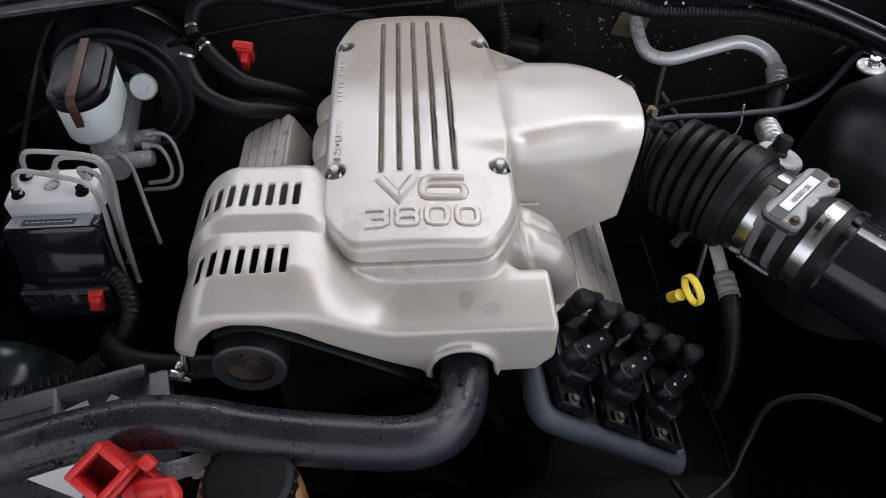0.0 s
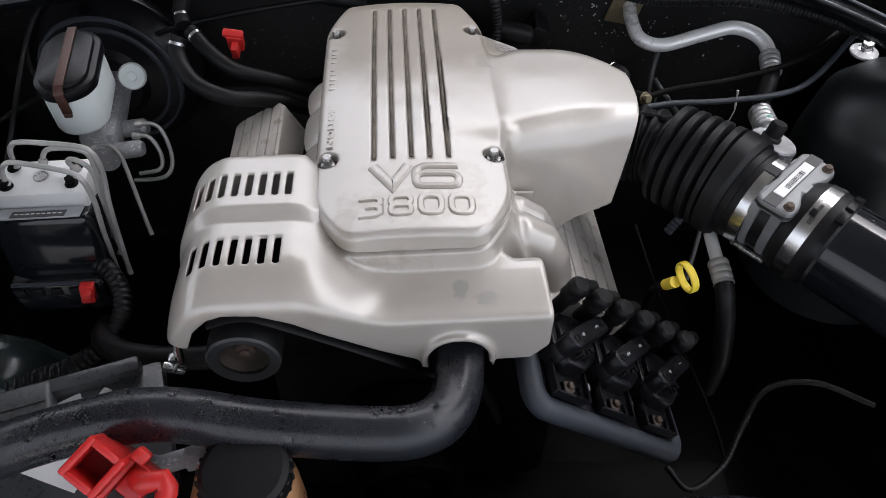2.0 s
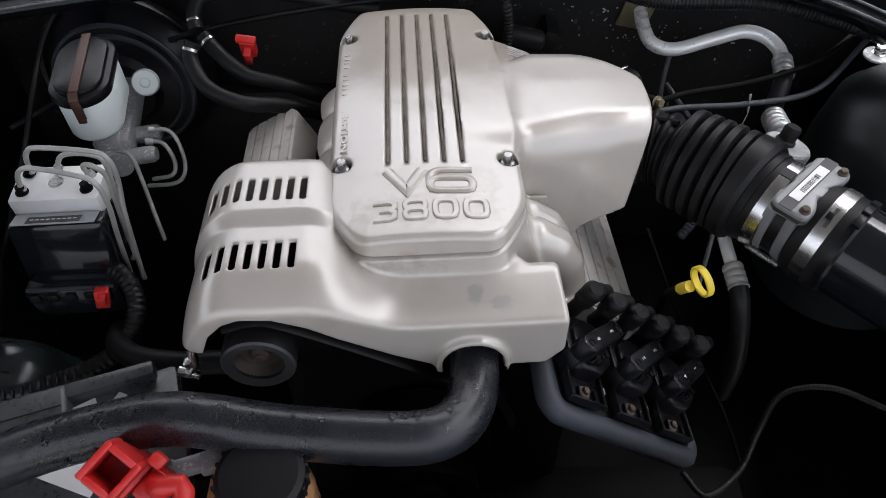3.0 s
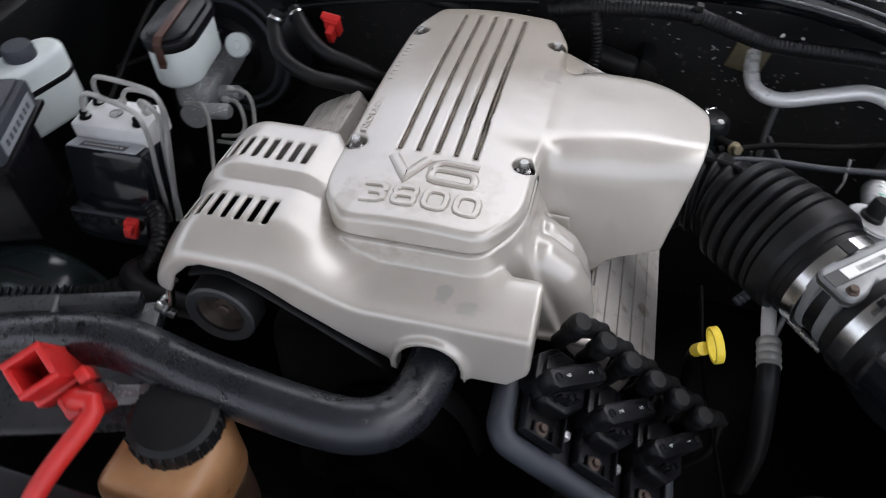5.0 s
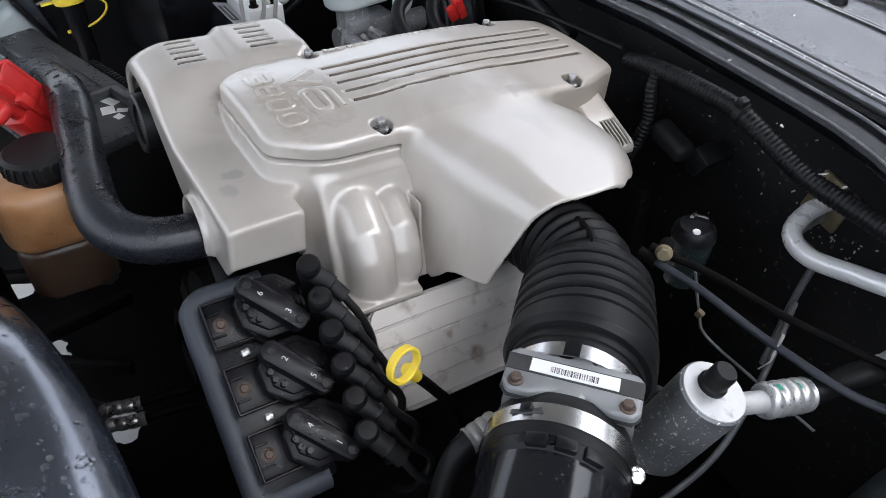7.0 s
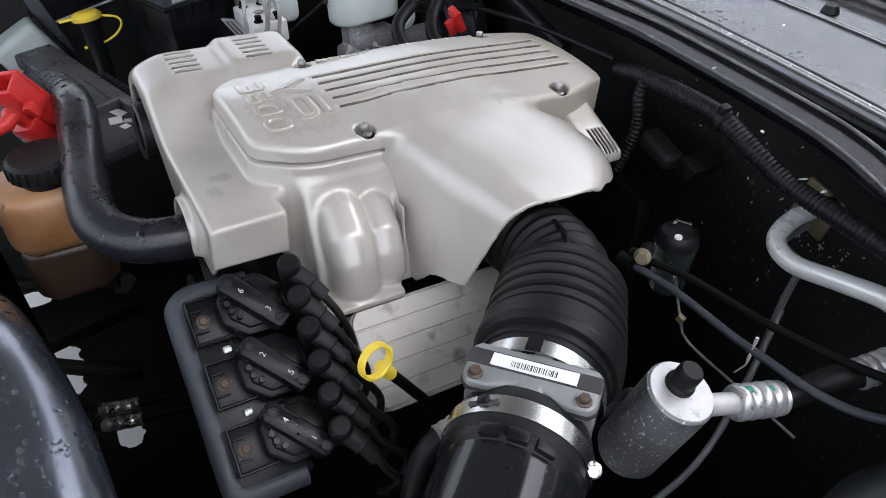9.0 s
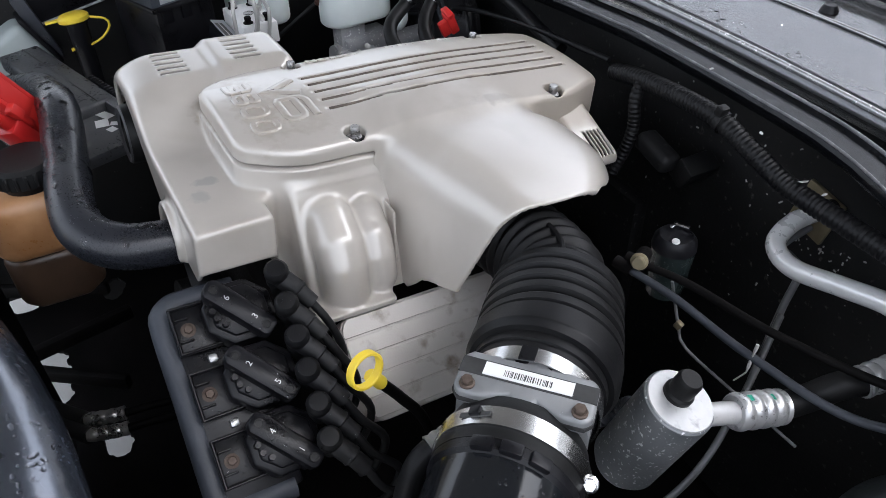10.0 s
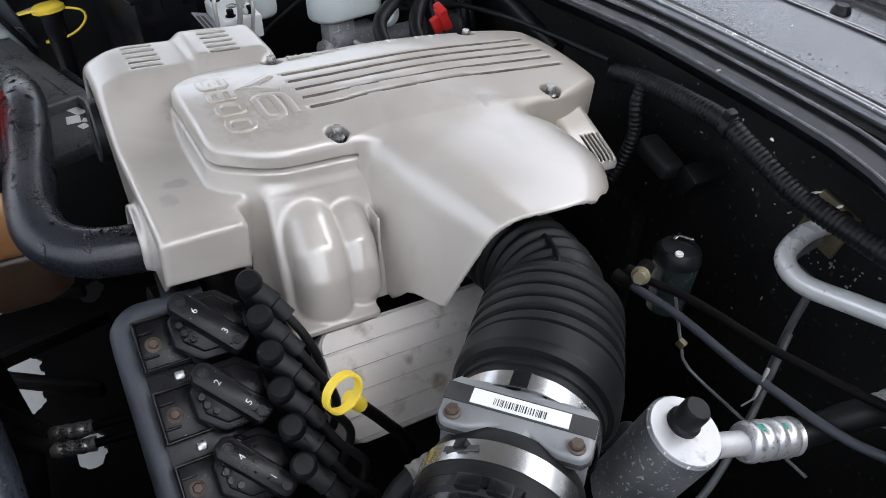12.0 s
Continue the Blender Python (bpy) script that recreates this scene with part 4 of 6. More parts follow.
for k in range(6):
    x, y = -0.0810 + 0.0328 * k, 0.0870 - 0.0013 * k
    run = [COIL @ Vector(q) for q in ((x, y, 0.048), (x + 0.0185, y + 0.013, 0.047), (x + 0.036, y + 0.024, 0.044),
                                      (x + 0.058, y + 0.036, 0.034), (x + 0.083, y + 0.046 + 0.004 * k, 0.012), (x + 0.105, y + 0.05, -0.03), (x + 0.108, y + 0.05, -0.09))]
    spark_boot(frame_on(COIL @ Vector((x, y, 0.047)), COIL.to_3x3() @ Vector((-0.18, -0.16, 0.95))), run)

# ---------------------------------------------------------------- dipstick
dip = thing("dipstick", (0.30, 0.50, 0.75), "yellow ring handled oil dipstick", "dipstick")
dm = frame_on((0.2790, 0.4930, 0.8455), (0.93, 0.32, 0.14))
part("ring", lathe([(0.0150, -0.0034), (0.0158, -0.0042), (0.0176, -0.0042), (0.0183, -0.0034), (0.0183, 0.0034), (0.0176, 0.0042), (0.0158, 0.0042), (0.0150, 0.0034), (0.0150, -0.0034)], dm, 40), "yellow", dip)
part("stem", sweep([(0.272, 0.500, 0.827), (0.270, 0.505, 0.818), (0.268, 0.510, 0.808)], 0.0068, 14), "yellow", dip)
part("tube", sweep([(0.268, 0.509, 0.810), (0.270, 0.53, 0.775), (0.275, 0.55, 0.735), (0.285, 0.57, 0.64)], 0.0055, 10), "dark", dip)

# ---------------------------------------------------------------- intake: bellows, meter, duct
AX1, AXD = Vector((0.382, 0.598, 0.857)), Vector((0.683, -0.731, 0.0)).normalized()

bel = thing("intake_bellows", (0.28, 0.68, 0.80), "black corrugated rubber intake bellows", "intake hose")
PATH_BELLOWS = spline([(0.150, 0.708, 0.838), (0.215, 0.712, 0.844), (0.262, 0.704, 0.850), (0.291, 0.684, 0.854), (0.3205, 0.658, 0.856), (0.351, 0.631, 0.857), AX1], 0.0009)
LEN = sum((b - a).length for a, b in zip(PATH_BELLOWS, PATH_BELLOWS[1:]))


def bellows_radius(run):
    """Loose wide folds in the elbow, close folds, then a smooth cuff at the meter."""
    d = LEN - run
    if d < 0.022:
        return 0.058 - 0.002 * (d < 0.012)
    if d < 0.048:
        return 0.0665 - 0.004 * max(0.0, 1 - (d - 0.022) / 0.006)
    if d < 0.1262:
        fold = min(1.0, 1.45 * abs(math.sin(math.pi * (d - 0.048) / 0.01565)))
        return 0.0525 - 0.045 * max(0.0, d - 0.07) + 0.0130 * fold ** 0.75
    return 0.0440 + 0.0055 * abs(math.sin(math.pi * d / 0.017)) ** 2


part("bellows", sweep(PATH_BELLOWS, 1.0, 56, smooth=False, rf=bellows_radius), "rubber_dull", bel)
i0 = len(PATH_BELLOWS)
part("seam", sweep([q + Vector((0, 0, 0.0478)) for q in PATH_BELLOWS[int(i0 * 0.30):int(i0 * 0.50):12]], 0.0032, 8), "rubber_dull", bel, "moulded seam along the folds")

maf = thing("air_flow_meter", (0.40, 0.585, 0.81), "cast aluminium air flow meter with a barcode label", "air flow meter")
MAF = frame_on(AX1 + AXD * 0.026, AXD)
part("clamp", lathe([(0.0555, -0.030), (0.0570, -0.030), (0.0570, -0.016), (0.0555, -0.016), (0.0555, -0.030)], MAF, 56), "steel", maf, "bright steel hose clamp")
part("housing", lathe([(0.050, -0.030), (0.0535, -0.030), (0.0535, -0.016), (0.049, -0.014), (0.049, 0.030), (0.046, 0.030), (0.046, -0.030), (0.050, -0.030)], MAF, 56), "plastic", maf)
for fz in (-0.0125, 0.0125):
    ring = []
    for k in range(48):
        a = 2 * math.pi * k / 48
        ear = max(0.0, math.cos(4 * a)) ** 6 * 0.007 * (math.sin(a) < -0.4)
        full = 0.0515 / (abs(math.cos(a)) ** 5 + abs(math.sin(a)) ** 5) ** 0.2 if math.sin(a) > 0 else 0.0515
        ring.append(((full + ear) * math.cos(a), (full + ear) * math.sin(a)))
    part("flange", prism(ring, fz - 0.0058, fz + 0.0058, MAF, 0.0016, 2), "alu_dark", maf, "cast flange with bolt ears")
part("core", lathe([(0, -0.008), (0.0500, -0.008), (0.0500, 0.008), (0, 0.008)], MAF, 48), "plastic", maf, "black plastic core between the flanges")
for a in (-2.36, -0.78):
    part("bolt", lathe([(0, -0.021), (0.0036, -0.021), (0.0036, 0.021), (0, 0.021)], MAF @ pose(0.0555 * math.cos(a), 0.0555 * math.sin(a), 0), 12), "bolt_steel", maf)
xx = (Vector((0, 0, 1)).cross(AXD)).normalized()
TOP = Matrix.Translation(AX1 + AXD * 0.024 + Vector((0, 0, 0.052))) @ Matrix((xx, -AXD, -xx.cross(AXD))).transposed().to_4x4()
part("electronics_box", prism([(-0.047, -0.028), (-0.030, -0.028), (-0.010, -0.019), (-0.0085, -0.027), (0.0085, -0.027), (0.010, -0.019), (0.030, -0.028), (0.047, -0.028), (0.0525, -0.022), (0.0525, 0.008), (0.047, 0.014), (0.012, 0.014), (0.010, 0.019), (-0.004, 0.019), (-0.006, 0.014), (-0.047, 0.014), (-0.0525, 0.008), (-0.0525, -0.022)], -0.013, 0.002, TOP, 0.0035, 3), "alu_dark", maf)
part("joint", prism([(-0.0475, -0.0285), (-0.0300, -0.0285), (0.0300, -0.0285), (0.0475, -0.0285), (0.0531, -0.022), (0.0531, 0.008), (0.0475, 0.0146), (-0.0475, 0.0146), (-0.0531, 0.008), (-0.0531, -0.022)], -0.0085, -0.0045, TOP), "ink", maf, "black joint line round the housing")
part("label_bed", box((0.1045, 0.0155, 0.001), TOP @ pose(0, -0.002, 0.0021)), "ink", maf)
label = part("label", box((0.068, 0.0125, 0.0006), TOP @ pose(0, -0.002, 0.0030)), "sticker_w", maf, "white barcode label")
random.seed(4)
x = -0.018
while x < 0.018:
    wdt = random.choice((0.0004, 0.0007, 0.001))
    part("bar", box((wdt, 0.006, 0.0002), TOP @ pose(x, -0.003, 0.0034)), "ink", label)
    x += wdt + random.choice((0.0005, 0.0008, 0.0012))
for sx in (-0.042, 0.042):
    part("bolt", hexbolt(TOP @ pose(sx, -0.020, 0.002), 0.0048, 0.006, 0.006), "rust", maf, "rusty bolt")
part("seal", lathe([(0.048, 0.018), (0.0545, 0.020), (0.0575, 0.030), (0.0575, 0.060), (0.048, 0.060), (0.048, 0.018)], MAF, 56), "rubber_dull", maf)
part("clamp", lathe([(0.0575, 0.034), (0.0595, 0.034), (0.0595, 0.050), (0.0575, 0.050), (0.0575, 0.034)], MAF, 56), "steel", maf, "bright steel hose clamp")

part("clamp_slot", box((0.0012, 0.026, 0.0045), MAF @ pose(0, 0, 0.042, 0, 0, 118) @ pose(0.0595, 0, 0), 0.0004, 1), "ink", maf, "slot in the clamp band")
part("clamp_tongue", box((0.006, 0.009, 0.008), MAF @ pose(0, 0, 0.040, 0, 0, 118) @ pose(0.0605, 0, 0), 0.0015), "plastic", maf)
part("clamp_gap", box((0.0012, 0.013, 0.015), MAF @ pose(0, 0, -0.023, 0, 0, 96) @ pose(0.0572, 0, 0), 0.0003, 1), "plastic", maf, "black lug across the clamp")
duct = thing("intake_duct", (0.55, 0.42, 0.6), "smooth black plastic intake duct behind the air flow meter", "intake duct")
D0 = AX1 + AXD * 0.078
part("pipe", sweep([D0, D0 + AXD * 0.05, D0 + AXD * 0.13, D0 + AXD * 0.21 + Vector((0, 0, -0.01)), D0 + AXD * 0.28 + Vector((0, 0, -0.05)), D0 + AXD * 0.31 + Vector((0, 0, -0.16))], 0.0545, 48, 0.012), "gloss", duct)
for k in range(3):
    tb = MAF @ pose(0, 0, 0.0655, 0, 0, 106 - 21 * k)
    part("tab", box((0.0065, 0.016, 0.010), tb @ pose(0.0575, 0, 0), 0.0015), "plastic", duct)
part("lip", lathe([(0.0540, 0.056), (0.0572, 0.058), (0.0572, 0.068), (0.0540, 0.072), (0.0540, 0.056)], MAF, 56), "plastic", duct)

# ---------------------------------------------------------------- air box with drops
airbox = thing("air_inlet", (0.15, 0.10, 0.6), "glossy black plastic air inlet cover wet with drops", "air inlet")
part("shell", sweep([(-0.10, 0.063, 0.70), (-0.02, 0.083, 0.79), (0.08, 0.118, 0.83), (0.20, 0.149, 0.83), (0.32, 0.162, 0.80), (0.42, 0.155, 0.70)], 0.10, 40, 0.015, flat=0.55), "slate", airbox)
part("lip", sweep([(-0.115, 0.083, 0.70), (-0.03, 0.133, 0.772), (0.08, 0.183, 0.80), (0.20, 0.214, 0.80), (0.32, 0.222, 0.77), (0.42, 0.205, 0.68)], 0.012, 14, 0.01), "slate", airbox)

# ---------------------------------------------------------------- accumulator and pipes
acc = thing("accumulator", (0.43, 0.70, 0.73), "dull aluminium air conditioning accumulator with a black cap", "accumulator")
cm = frame_on((0.437, 0.707, 0.853), (0.24, 0.17, 0.95))
part("can", lathe([(0.0285, -0.0012), (0.0308, -0.003), (0.031, -0.006), (0.031, -0.105), (0.026, -0.115), (0, -0.118)], cm, 48), "alu_can", acc, "can flecked with white corrosion, side darkened to imitate shade")
part("top_plate", lathe([(0, 0), (0.0285, 0), (0.0292, -0.001), (0.0285, -0.004), (0, -0.004)], cm, 48), "alu_plate", acc)
part("cap", lathe([(0, 0.024), (0.009, 0.024), (0.011, 0.021), (0.011, 0.006), (0.013, 0.004), (0.013, -0.002), (0, -0.002)], cm @ pose(0.004, 0.004, 0), 28), "rubber_dull", acc)
part("outlet", sweep([(0.448, 0.722, 0.836), (0.451, 0.742, 0.830), (0.454, 0.76, 0.824)], 0.010, 20), "alu_plate", acc)
crimp = [(0.453, 0.757, 0.825), (0.457, 0.782, 0.818), (0.461, 0.808, 0.811)]
part("crimp", sweep(crimp, 0.0165, 28, 0.001, rf=lambda d: 0.86 + 0.16 * abs(math.sin(math.pi * d / 0.0125)) ** 0.7), "alu_crimp", acc, "crimped hose fitting")
for gy, gx in ((0.772, 0.4545), (0.795, 0.459)):
    part("mark", box((0.006, 0.005, 0.001), frame_on((gx, gy, 0.821 + 0.0162 - (gy - 0.772) * 0.31), (0.05, 0.25, 0.95)), 0.0003), "green", acc, "green paint mark")

pipe = thing("air_conditioning_pipe", (0.30, 0.99, 0.80), "bent bare aluminium air conditioning pipe from the firewall", "pipe")
part("pipe", sweep([(0.303, 1.02, 0.846), (0.302, 0.985, 0.842), (0.312, 0.955, 0.832), (0.345, 0.945, 0.828), (0.40, 0.95, 0.842), (0.445, 0.955, 0.852), (0.475, 0.945, 0.850), (0.49, 0.925, 0.845), (0.492, 0.90, 0.84)], 0.0105, 22), "alu_pipe", pipe)
part("flange", box((0.05, 0.006, 0.06), pose(0.300, 1.026, 0.842, 0, 12, 0), 0.002), "brass", pipe)
part("bolt", hexbolt(frame_on((0.318, 1.022, 0.862), (0, -1, 0)), 0.006, 0.008), "dark", pipe)
part("crimp", sweep([(0.492, 0.905, 0.84), (0.489, 0.885, 0.838), (0.486, 0.868, 0.836)], 0.0145, 24, 0.001, rf=lambda d: 0.88 + 0.14 * abs(math.sin(math.pi * d / 0.010)) ** 0.7), "alu_crimp", pipe)
part("rubber_hose", sweep([(0.486, 0.87, 0.836), (0.478, 0.85, 0.832), (0.469, 0.832, 0.818), (0.461, 0.806, 0.811)], 0.0125, 20), "rubber_dull", pipe)
part("small_pipe", sweep([(0.303, 1.02, 0.825), (0.308, 0.975, 0.820), (0.33, 0.965, 0.822), (0.345, 0.962, 0.815), (0.345, 0.955, 0.76), (0.35, 0.94, 0.66)], 0.0042, 12), "line_grey", pipe)

# ---------------------------------------------------------------- wiring along the firewall
loom = thing("wiring_loom", (0.1, 0.97, 0.88), "black corrugated wiring conduit along the firewall", "wiring loom")
part("conduit", sweep([(0.018, 0.955, 0.908), (0.060, 0.950, 0.921), (0.101, 0.948, 0.928), (0.160, 0.946, 0.934), (0.205, 0.946, 0.934), (0.258, 0.948, 0.919), (0.312, 0.950, 0.905), (0.385, 0.950, 0.904), (0.45, 0.945, 0.905), (0.53, 0.928, 0.897), (0.62, 0.89, 0.885)], 0.0108, 18, 0.0013, rf=lambda d: 1.0 + 0.05 * math.sin(2 * math.pi * d / 0.0056)), "rubber_dull", loom)

for run, r, nm in (([(0.284, 0.797, 0.846), (0.33, 0.815, 0.848), (0.42, 0.835, 0.850), (0.52, 0.87, 0.858), (0.60, 0.93, 0.87)], 0.0042, "dark"),
                   ([(0.280, 0.785, 0.840), (0.33, 0.80, 0.836), (0.42, 0.812, 0.832), (0.52, 0.835, 0.838), (0.60, 0.90, 0.875)], 0.0042, "plastic_grey")):
    cable = thing("throttle_cable", run[0], "thin sheathed control cable across the bay", "cable", "control cables")
    part("sheath", sweep(run, r, 10, 0.01), nm, cable)
    part("end", sweep([run[0], Vector(run[0]) + (Vector(run[0]) - Vector(run[1])).normalized() * 0.02], 0.007, 12, smooth=False), "dark", cable)

# ---------------------------------------------------------------- strut tower
tower = thing("strut_tower", (0.60, 0.70, 0.5), "smooth dark painted suspension strut tower", "strut tower")
part("dome", lathe([(0, 0.02), (0.05, 0.02), (0.06, 0.012), (0.10, 0.0), (0.125, -0.03), (0.135, -0.10), (0.14, -0.35)], pose(0.672, 0.795, 0.845), 56), "tower", tower)
part("cap", lathe([(0, 0.03), (0.028, 0.03), (0.032, 0.026), (0.034, 0.018), (0, 0.018)], pose(0.672, 0.795, 0.847), 36), "plastic", tower)
for k in range(3):
    part("nut", hexbolt(pose(0.672 + 0.042 * math.cos(0.6 + 2.094 * k), 0.795 + 0.042 * math.sin(0.6 + 2.094 * k), 0.864), 0.007, 0.012, 0.010), "zinc", tower)

# ---------------------------------------------------------------- brakes
boo = thing("brake_booster", (-0.52, 1.0, 0.65), "large black brake booster drum on the firewall", "brake booster")
bmx = frame_on((-0.505, 0.955, 0.765), (0.0, -1.0, 0.10))
part("drum", lathe([(0, 0.035), (0.05, 0.035), (0.06, 0.025), (0.11, 0.02), (0.125, 0.0), (0.132, -0.01), (0.132, -0.03), (0, -0.03)], bmx, 64), "plastic", boo)
part("rim", lathe([(0.130, -0.006), (0.136, -0.004), (0.138, -0.012), (0.136, -0.020), (0.130, -0.018), (0.130, -0.006)], bmx, 64), "plastic", boo)
# Steps coloured lighter than the drum to paint the highlights on them.
for r_, h_ in ((0.088, 0.0240), (0.105, 0.0215)):
    part("step", lathe([(r_ - 0.005, h_ - 0.003), (r_ - 0.002, h_ + 0.002), (r_ + 0.002, h_ + 0.002), (r_ + 0.005, h_ - 0.003), (r_ - 0.005, h_ - 0.003)], bmx, 64), "plastic_grey", boo, "pressed step in the drum, greyed to imitate its highlight")
mc = thing("master_cylinder", (-0.46, 0.80, 0.74), "cast aluminium brake master cylinder with brake line ports", "master cylinder")
part("casting", merge(sweep([(-0.49, 0.93, 0.775), (-0.455, 0.74, 0.785)], 0.020, 24, smooth=False), box((0.05, 0.09, 0.03), pose(-0.468, 0.80, 0.80, 0, 0, 8), 0.006), box((0.034, 0.05, 0.05), pose(-0.468, 0.775, 0.815, 0, 0, 8), 0.006)), "alu", mc)
for dy, dx in ((0.0, 0.0), (0.045, -0.005)):
    part("port", lathe([(0, 0.05), (0.009, 0.05), (0.012, 0.044), (0.012, 0), (0, 0)], frame_on((-0.455 + dx, 0.755 + dy, 0.785), (1, 0.1, 0.1)), 24), "alu", mc)
rsv = thing("brake_fluid_reservoir", (-0.48, 0.78, 0.80), "milky white brake fluid reservoir with a black cap", "reservoir")


def capsule(a, b, r, n=14):
    """Outline of a slot shape round the segment a-b."""
    a, b = Vector(a), Vector(b)
    t = math.atan2((b - a).y, (b - a).x)
    return [(b.x + r * math.cos(t - math.pi / 2 + math.pi * k / n), b.y + r * math.sin(t - math.pi / 2 + math.pi * k / n)) for k in range(n + 1)] + \
           [(a.x + r * math.cos(t + math.pi / 2 + math.pi * k / n), a.y + r * math.sin(t + math.pi / 2 + math.pi * k / n)) for k in range(n + 1)]


ra, rb = (-0.468, 0.762), (-0.478, 0.822)
part("tank", prism(capsule(ra, rb, 0.0345, 26), 0.838, 0.905, Matrix(), 0.008, 3, True), "bottle", rsv)
cap = part("cap", merge(prism(capsule(ra, rb, 0.0380, 26), 0.896, 0.912, Matrix(), 0.004, 2, True), prism(capsule(ra, rb, 0.030, 26), 0.909, 0.918, Matrix(), 0.004, 2, True)), "plastic", rsv, "black cap")
part("strap", merge(box((0.012, 0.124, 0.003), pose(-0.473, 0.792, 0.9195, 0, 0, 9.5), 0.001), box((0.012, 0.012, 0.003), pose(-0.4635, 0.7275, 0.9145, 40, 0, 9.5), 0.001), box((0.012, 0.003, 0.030), pose(-0.462, 0.7225, 0.898, 0, 0, 9.5), 0.001), box((0.010, 0.004, 0.006), pose(-0.462, 0.7215, 0.881, 0, 0, 9.5), 0.001)), "brown", rsv, "brown retaining strap")

abs_unit = thing("abs_unit", (-0.44, 0.60, 0.75), "aluminium brake pressure unit with a black control box", "brake unit")
am = pose(-0.452, 0.606, 0.872, 0, 0, 4)
part("valve_block", box((0.100, 0.056, 0.034), am, 0.003), "alu_block", abs_unit)
part("control_box", merge(box((0.108, 0.06, 0.09), am @ pose(0, -0.034, -0.05, -14), 0.008), box((0.112, 0.045, 0.05), am @ pose(0, -0.066, -0.10), 0.006)), "gloss", abs_unit)
for sx in (-0.036, 0.036):
    for sy in (-0.014, 0.016):
        part("union_nut", hexbolt(am @ pose(sx, sy, 0.0175), 0.0055, 0.010, 0.0075), "dark", abs_unit)
part("bore", lathe([(0.0085, 0), (0.0085, 0.001), (0.0072, 0.0012), (0.0066, 0.0004), (0, 0.0004)], am @ pose(-0.002, 0.0, 0.0172), 24), "bolt_steel", abs_unit)
part("label_strip", box((0.094, 0.022, 0.002), am @ pose(0, -0.0405, -0.0005, -14), 0.0006, 1), "label_grey", abs_unit, "pale clear strip along the control box")
part("label", box((0.060, 0.012, 0.0006), am @ pose(0.0, -0.0435, 0.0016, -14)), "ink", abs_unit, "black label with unreadable white print")
for k in range(9):
    part("print", box((0.004, 0.0016, 0.0003), am @ pose(-0.024 + 0.006 * k, -0.0435, 0.0022, -14)), "white_ink", abs_unit)
# Grey strip paints the highlight on the black box's front edge.
part("edge_glint", box((0.102, 0.005, 0.004), am @ pose(0, -0.086, -0.0735), 0.0015), "plastic_grey", abs_unit)
for k in range(5):
    part("clip", box((0.012, 0.004, 0.012), am @ pose(-0.044 + 0.021 * k, -0.089, -0.085), 0.0015), "plastic", abs_unit)
LINES = [
    [(-0.488, 0.592, 0.888), (-0.480, 0.588, 0.915), (-0.470, 0.587, 0.928), (-0.455, 0.586, 0.931), (-0.400, 0.574, 0.930), (-0.384, 0.569, 0.922), (-0.382, 0.568, 0.89), (-0.389, 0.567, 0.84), (-0.395, 0.567, 0.79)],
    [(-0.488, 0.622, 0.888), (-0.478, 0.613, 0.918), (-0.468, 0.608, 0.935), (-0.455, 0.608, 0.941), (-0.395, 0.602, 0.941), (-0.378, 0.600, 0.932), (-0.377, 0.599, 0.90), (-0.379, 0.585, 0.86), (-0.380, 0.57, 0.80)],
    [(-0.457, 0.622, 0.890), (-0.450, 0.627, 0.907), (-0.435, 0.626, 0.915), (-0.410, 0.625, 0.914), (-0.399, 0.625, 0.90), (-0.399, 0.615, 0.85), (-0.40, 0.60, 0.80)],
    [(-0.416, 0.618, 0.888), (-0.418, 0.612, 0.905), (-0.412, 0.608, 0.915), (-0.401, 0.605, 0.915), (-0.392, 0.605, 0.90), (-0.390, 0.597, 0.87), (-0.389, 0.587, 0.83), (-0.389, 0.58, 0.78)],
    [(-0.470, 0.750, 0.798), (-0.444, 0.747, 0.805), (-0.431, 0.739, 0.798), (-0.424, 0.728, 0.78), (-0.397, 0.673, 0.74), (-0.391, 0.661, 0.72)],
    [(-0.418, 0.785, 0.811), (-0.396, 0.791, 0.806), (-0.384, 0.787, 0.793), (-0.373, 0.765, 0.772), (-0.373, 0.745, 0.760), (-0.388, 0.738, 0.752), (-0.425, 0.738, 0.748)],
    [(-0.420, 0.772, 0.801), (-0.400, 0.772, 0.800), (-0.389, 0.765, 0.789), (-0.384, 0.756, 0.772), (-0.388, 0.744, 0.763), (-0.416, 0.741, 0.758)],
]
for k, run in enumerate(LINES):
    if k < 4:
        a, b = Vector(run[-2]), Vector(run[-1])
        run = run + [tuple(b + (b - a).normalized() * 0.035)]
    ob = thing("brake_line", run[0], "bent bare metal brake line", "brake line", "brake lines")
    part("pipe", sweep(run, 0.0030, 12, 0.004), "zinc", ob)
    part("union", lathe([(0, 0), (0.0052, 0), (0.0052, 0.008), (0.0036, 0.010), (0, 0.010)], frame_on(run[0], Vector(run[1]) - Vector(run[0])), 12), "zinc", ob)

fuse = thing("fuse_box", (-0.53, 0.52, 0.8), "black plastic fuse box with a pale label", "fuse box")
fm = pose(-0.598, 0.500, 0.905, 0, 0, 21)
part("box", box((0.135, 0.105, 0.13), fm @ pose(0, 0, -0.065), 0.006), "plastic", fuse)
for k in range(3):
    part("latch", box((0.006, 0.018, 0.030), fm @ pose(0.0685, -0.034 + 0.034 * k, -0.018), 0.0015), "plastic", fuse)
part("lid", box((0.160, 0.125, 0.040), fm @ pose(0, 0, 0.014), 0.007), "plastic_grey", fuse, "dusty dark grey lid")
